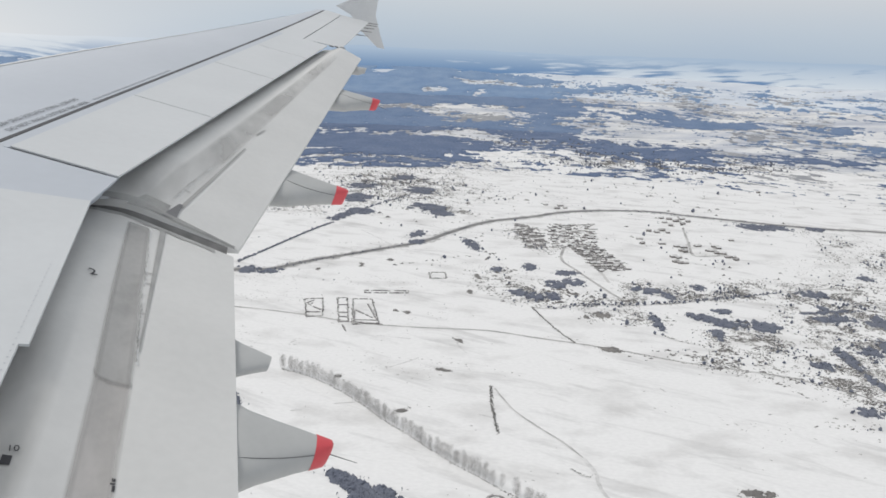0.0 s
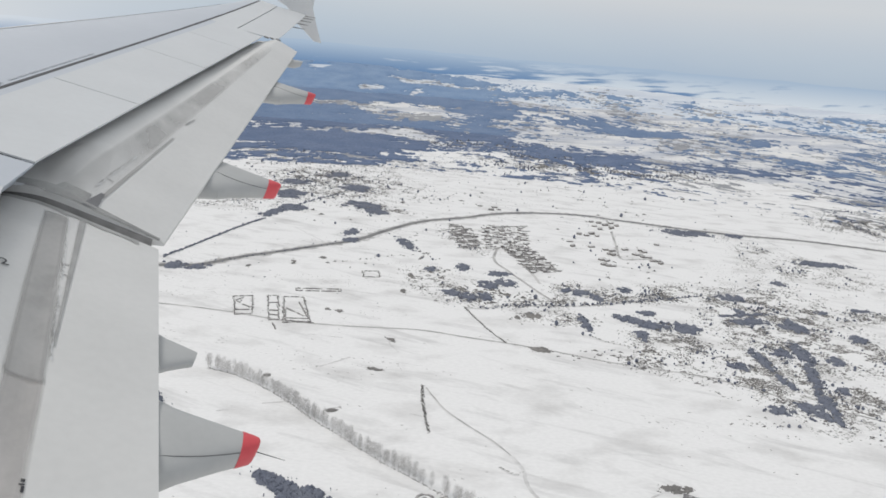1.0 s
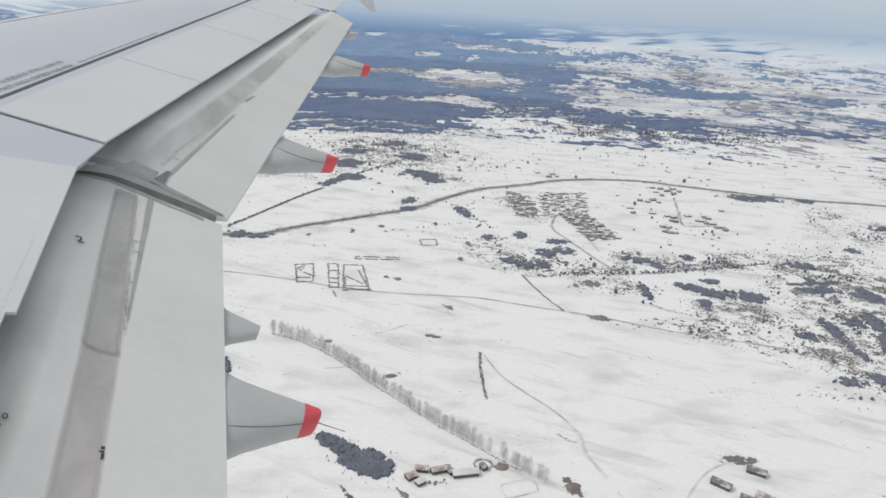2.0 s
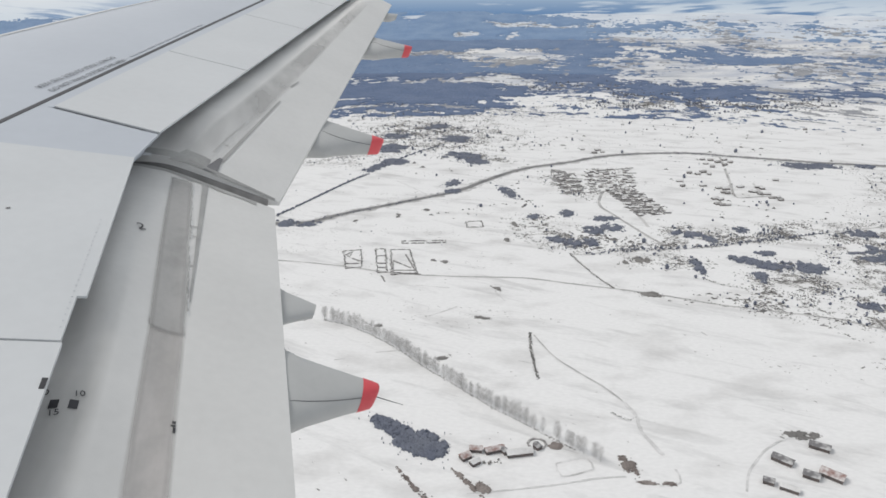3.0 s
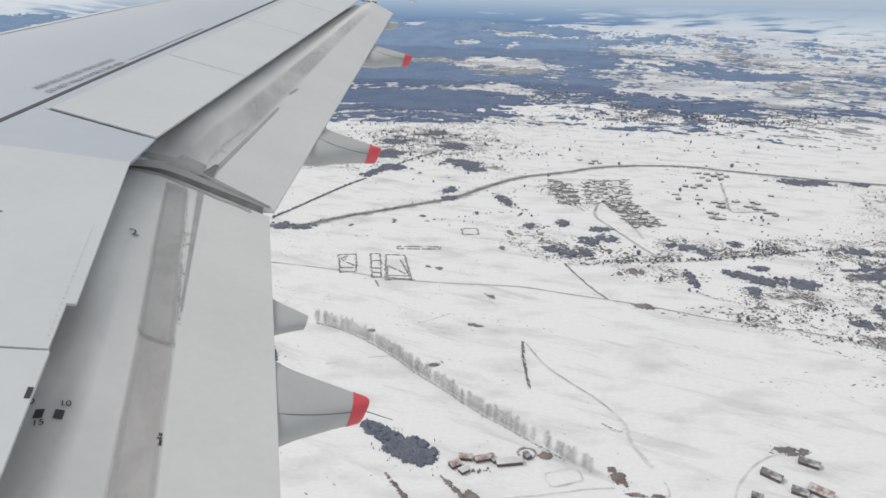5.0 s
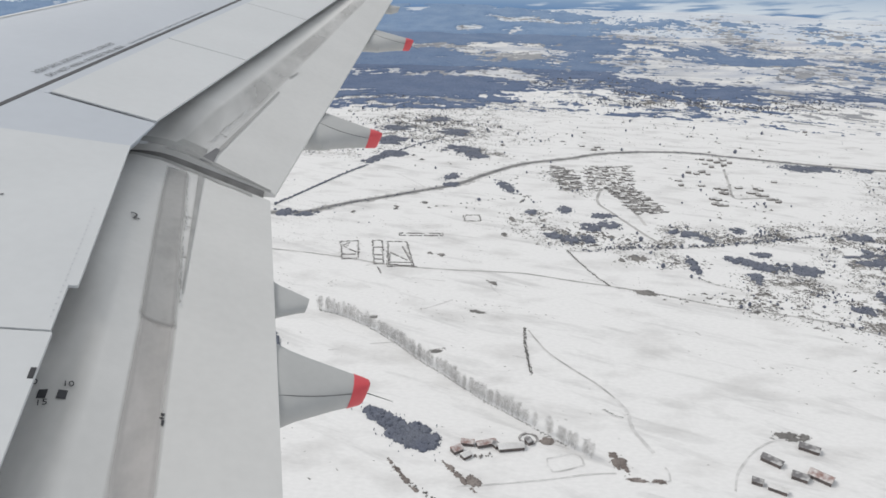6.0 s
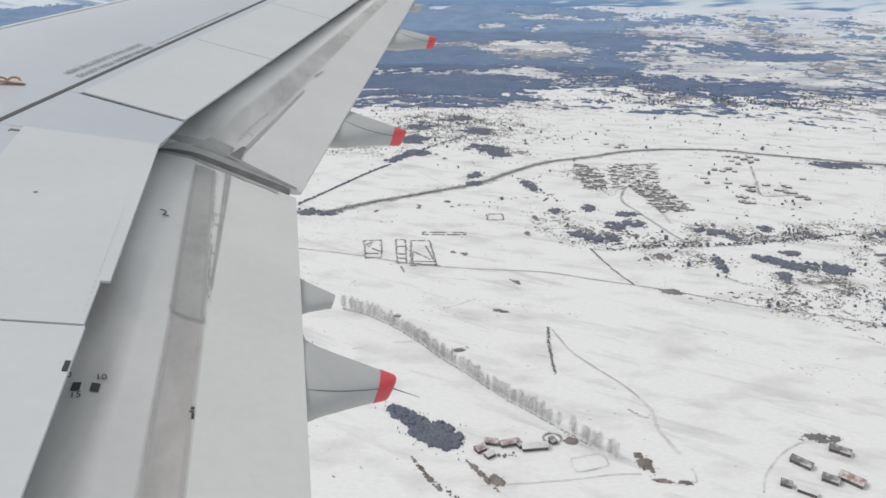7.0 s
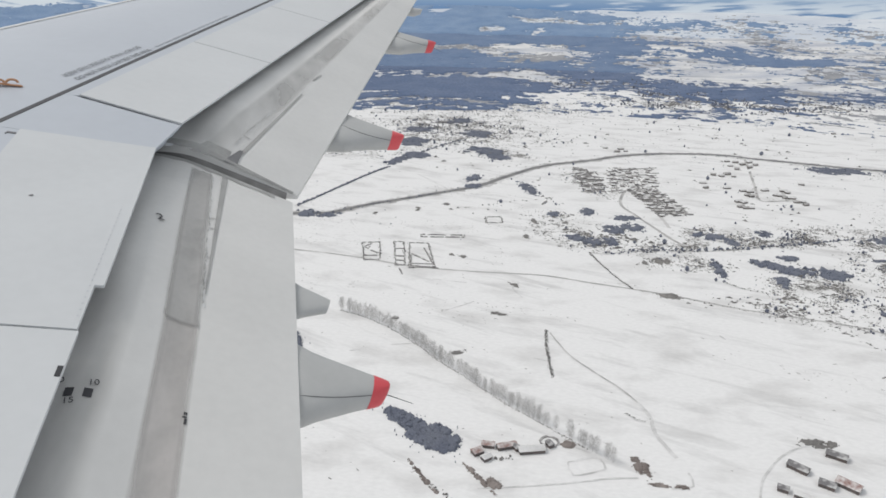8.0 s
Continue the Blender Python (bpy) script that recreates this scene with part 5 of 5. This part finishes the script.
def garden_fences(corners, count, seed):
    """Low dark fences and shrubs round the village plots."""
    rng = random.Random(seed)
    verts, faces = [], []
    for _ in range(count):
        x, y = in_block(corners, rng.uniform(-0.05, 1.05), rng.uniform(-0.05, 1.05))
        if rng.random() < 0.5:
            w = rng.uniform(1.0, 3.2)
            smear_into(verts, faces, x, y, w, w * 0.3, rng, rng.uniform(1.0, 2.4), 8)
            continue
        ang = radians(10 + 90 * (rng.random() < 0.4) + rng.gauss(0, 6))
        ln, t = rng.uniform(8, 24), Vector((math.cos(ang), math.sin(ang), 0))
        sd = Vector((-t.y, t.x, 0)) * 0.45
        k = len(verts)
        for q in (-t * ln / 2, t * ln / 2):
            for o in (-sd, sd):
                for z in (0.0, rng.uniform(1.0, 1.6)):
                    verts.append(tuple(Vector((x, y, land(x, y) + z)) + q + o))
        faces += [(k, k + 1, k + 5, k + 4), (k + 2, k + 6, k + 7, k + 3), (k + 1, k + 3, k + 7, k + 5), (k, k + 2, k + 3, k + 1), (k + 4, k + 5, k + 7, k + 6)]
    tagged(from_data("garden_fences", verts, faces, DRY_WALL), "dark garden fences and shrubs between the village plots", "fence", kind="stuff")


for k, (corners, nu, nv, share) in enumerate(BLOCKS):
    garden_fences(corners, (260, 400, 300)[k], k + 1)


# walled yards
def yard(pts, label, high=1.5, thick=0.7, mat=None):
    """A closed run of tumbled wall, broken into uneven stretches with gaps."""
    rng = random.Random(int(pts[0][0] * 3 + pts[0][1]))
    verts, faces = [], []
    for (ax, ay), (bx, by) in zip(pts, pts[1:] + pts[:1]):
        a, b = Vector((ax, ay, 0)), Vector((bx, by, 0))
        t = (b - a).normalized()
        n = max(1, int((b - a).length / 3.5))
        for i in range(n):
            if n > 2 and rng.random() < 0.16:
                continue
            w, h = thick * rng.uniform(0.6, 1.7), high * rng.uniform(0.5, 1.25)
            s, o0 = Vector((-t.y, t.x, 0)) * w / 2, Vector((rng.gauss(0, 0.3), rng.gauss(0, 0.3), 0))
            k = len(verts)
            for p in (a.lerp(b, i / n) - t * 0.3 + o0, a.lerp(b, (i + 1) / n) + t * 0.3 + o0):
                for o in (-s, s):
                    for z in (-0.3, h):
                        q = p + o
                        verts.append((q.x, q.y, land(q.x, q.y) + z))
            faces += [(k, k + 1, k + 5, k + 4), (k + 2, k + 6, k + 7, k + 3), (k + 1, k + 3, k + 7, k + 5), (k, k + 2, k + 3, k + 1), (k + 4, k + 5, k + 7, k + 6)]
    tagged(from_data("yard_wall", verts, faces, mat or DRY_WALL), label, "wall", "walled yards")


for k, pts in enumerate(([(-199, 957), (-173, 963), (-162, 893), (-184, 887)], [(-151, 966), (-137, 968), (-123, 875), (-136, 873)], [(-128, 965), (-99, 966), (-80, 873), (-115, 866)], [(-15, 1101), (12, 1105), (14, 1073), (-12, 1072)])):
    yard(pts, "dark walled yard in the snow", 1.1, 0.7)
    row_of(pts + pts[:1], 2.2, (0.7, 2.0), SCRUB, "bare bushes along a yard wall", 70 + k, 1.0)
for pts in ([(-193, 941), (-185, 954), (-186, 932)], [(-180, 926), (-169, 916)], [(-186, 905), (-168, 907)], [(-145, 938), (-134, 940)], [(-140, 909), (-129, 908)], [(-137, 892), (-127, 891)], [(-129, 862), (-122, 843)], [(-118, 919), (-91, 892)], [(-116, 882), (-82, 883)], [(-115, 874), (-75, 869)], [(-119, 914), (-114, 876)], [(-103, 944), (-84, 885)], [(-63, 925), (-56, 919)], [(-49, 918), (-39, 915)]):
    yard(pts, "broken dark stone wall inside a yard", 1.1, 1.3)
yard([(-115, 1002), (-46, 1007), (-46, 997), (-114, 992)], "long narrow dark enclosure in the snow", 1.4, 1.2)
for k, (x, y, a, b, an) in enumerate(((-213, 730, 11, 6, -14), (-33, 640, 12, 3, 28), (-43, 916, 6, 4, -13), (-60, 923, 4, 4, -27), (52, 1013, 5, 8, 8), (67, 1092, 5, 12, 8), (-135, 1134, 4, 10, 8), (218, 923, 4, 6, 8), (245, 933, 15, 12, 16), (229, 810, 15, 7, -4), (-112, 714, 5, 3, 24), (90, 1196, 3, 10, -23), (30, 825, 11, 3, -48), (10, 737, 11, 3, -15), (332, 1197, 8, 7, -3), (290, 515, 18, 5, 3), (-204, 1098, 4, 6, 8), (-88, 1164, 7, 6, -21))):
    woodland(x, y, a, b * 1.3, an, 1.2, 2.2, SCRUB, 60 + k, "low dark thicket in the snow")
for k, line in enumerate(([(70, 469), (96, 478), (100, 463)], [(70, 469), (73, 453), (100, 463)], [(-4, 430), (23, 434), (68, 443), (101, 452), (125, 455)], [(46, 484), (66, 492), (91, 483)], [(216, 441), (227, 465), (251, 494), (274, 509), (292, 515)], [(167, 465), (167, 449), (149, 445)])):
    ribbon("trodden_path", line, 1.8, FAINT, "grey trodden path round the paddocks", "track", 0.22, 0.7)
for k, (x, y, a, b, an) in enumerate(((-4, 443, 22, 2, -53), (7, 438, 11, 4, -37), (130, 466, 11, 5, -69), (141, 448, 9, 2, -4), (157, 447, 8, 2, 4), (72, 493, 6, 4, -18), (126, 478, 4, 3, -49), (-49, 440, 23, 2, -54))):
    woodland(x, y, a, b * 1.3, an, 1.2, 2.4, BRUSH, 90 + k, "brown thicket beside the farm")
px, py = (56, 494)
yard([(px + 8 * math.cos(0.6 * i), py + 8 * math.sin(0.6 * i)) for i in range(10)], "round walled pen in the snow", 1.0, 1.2)
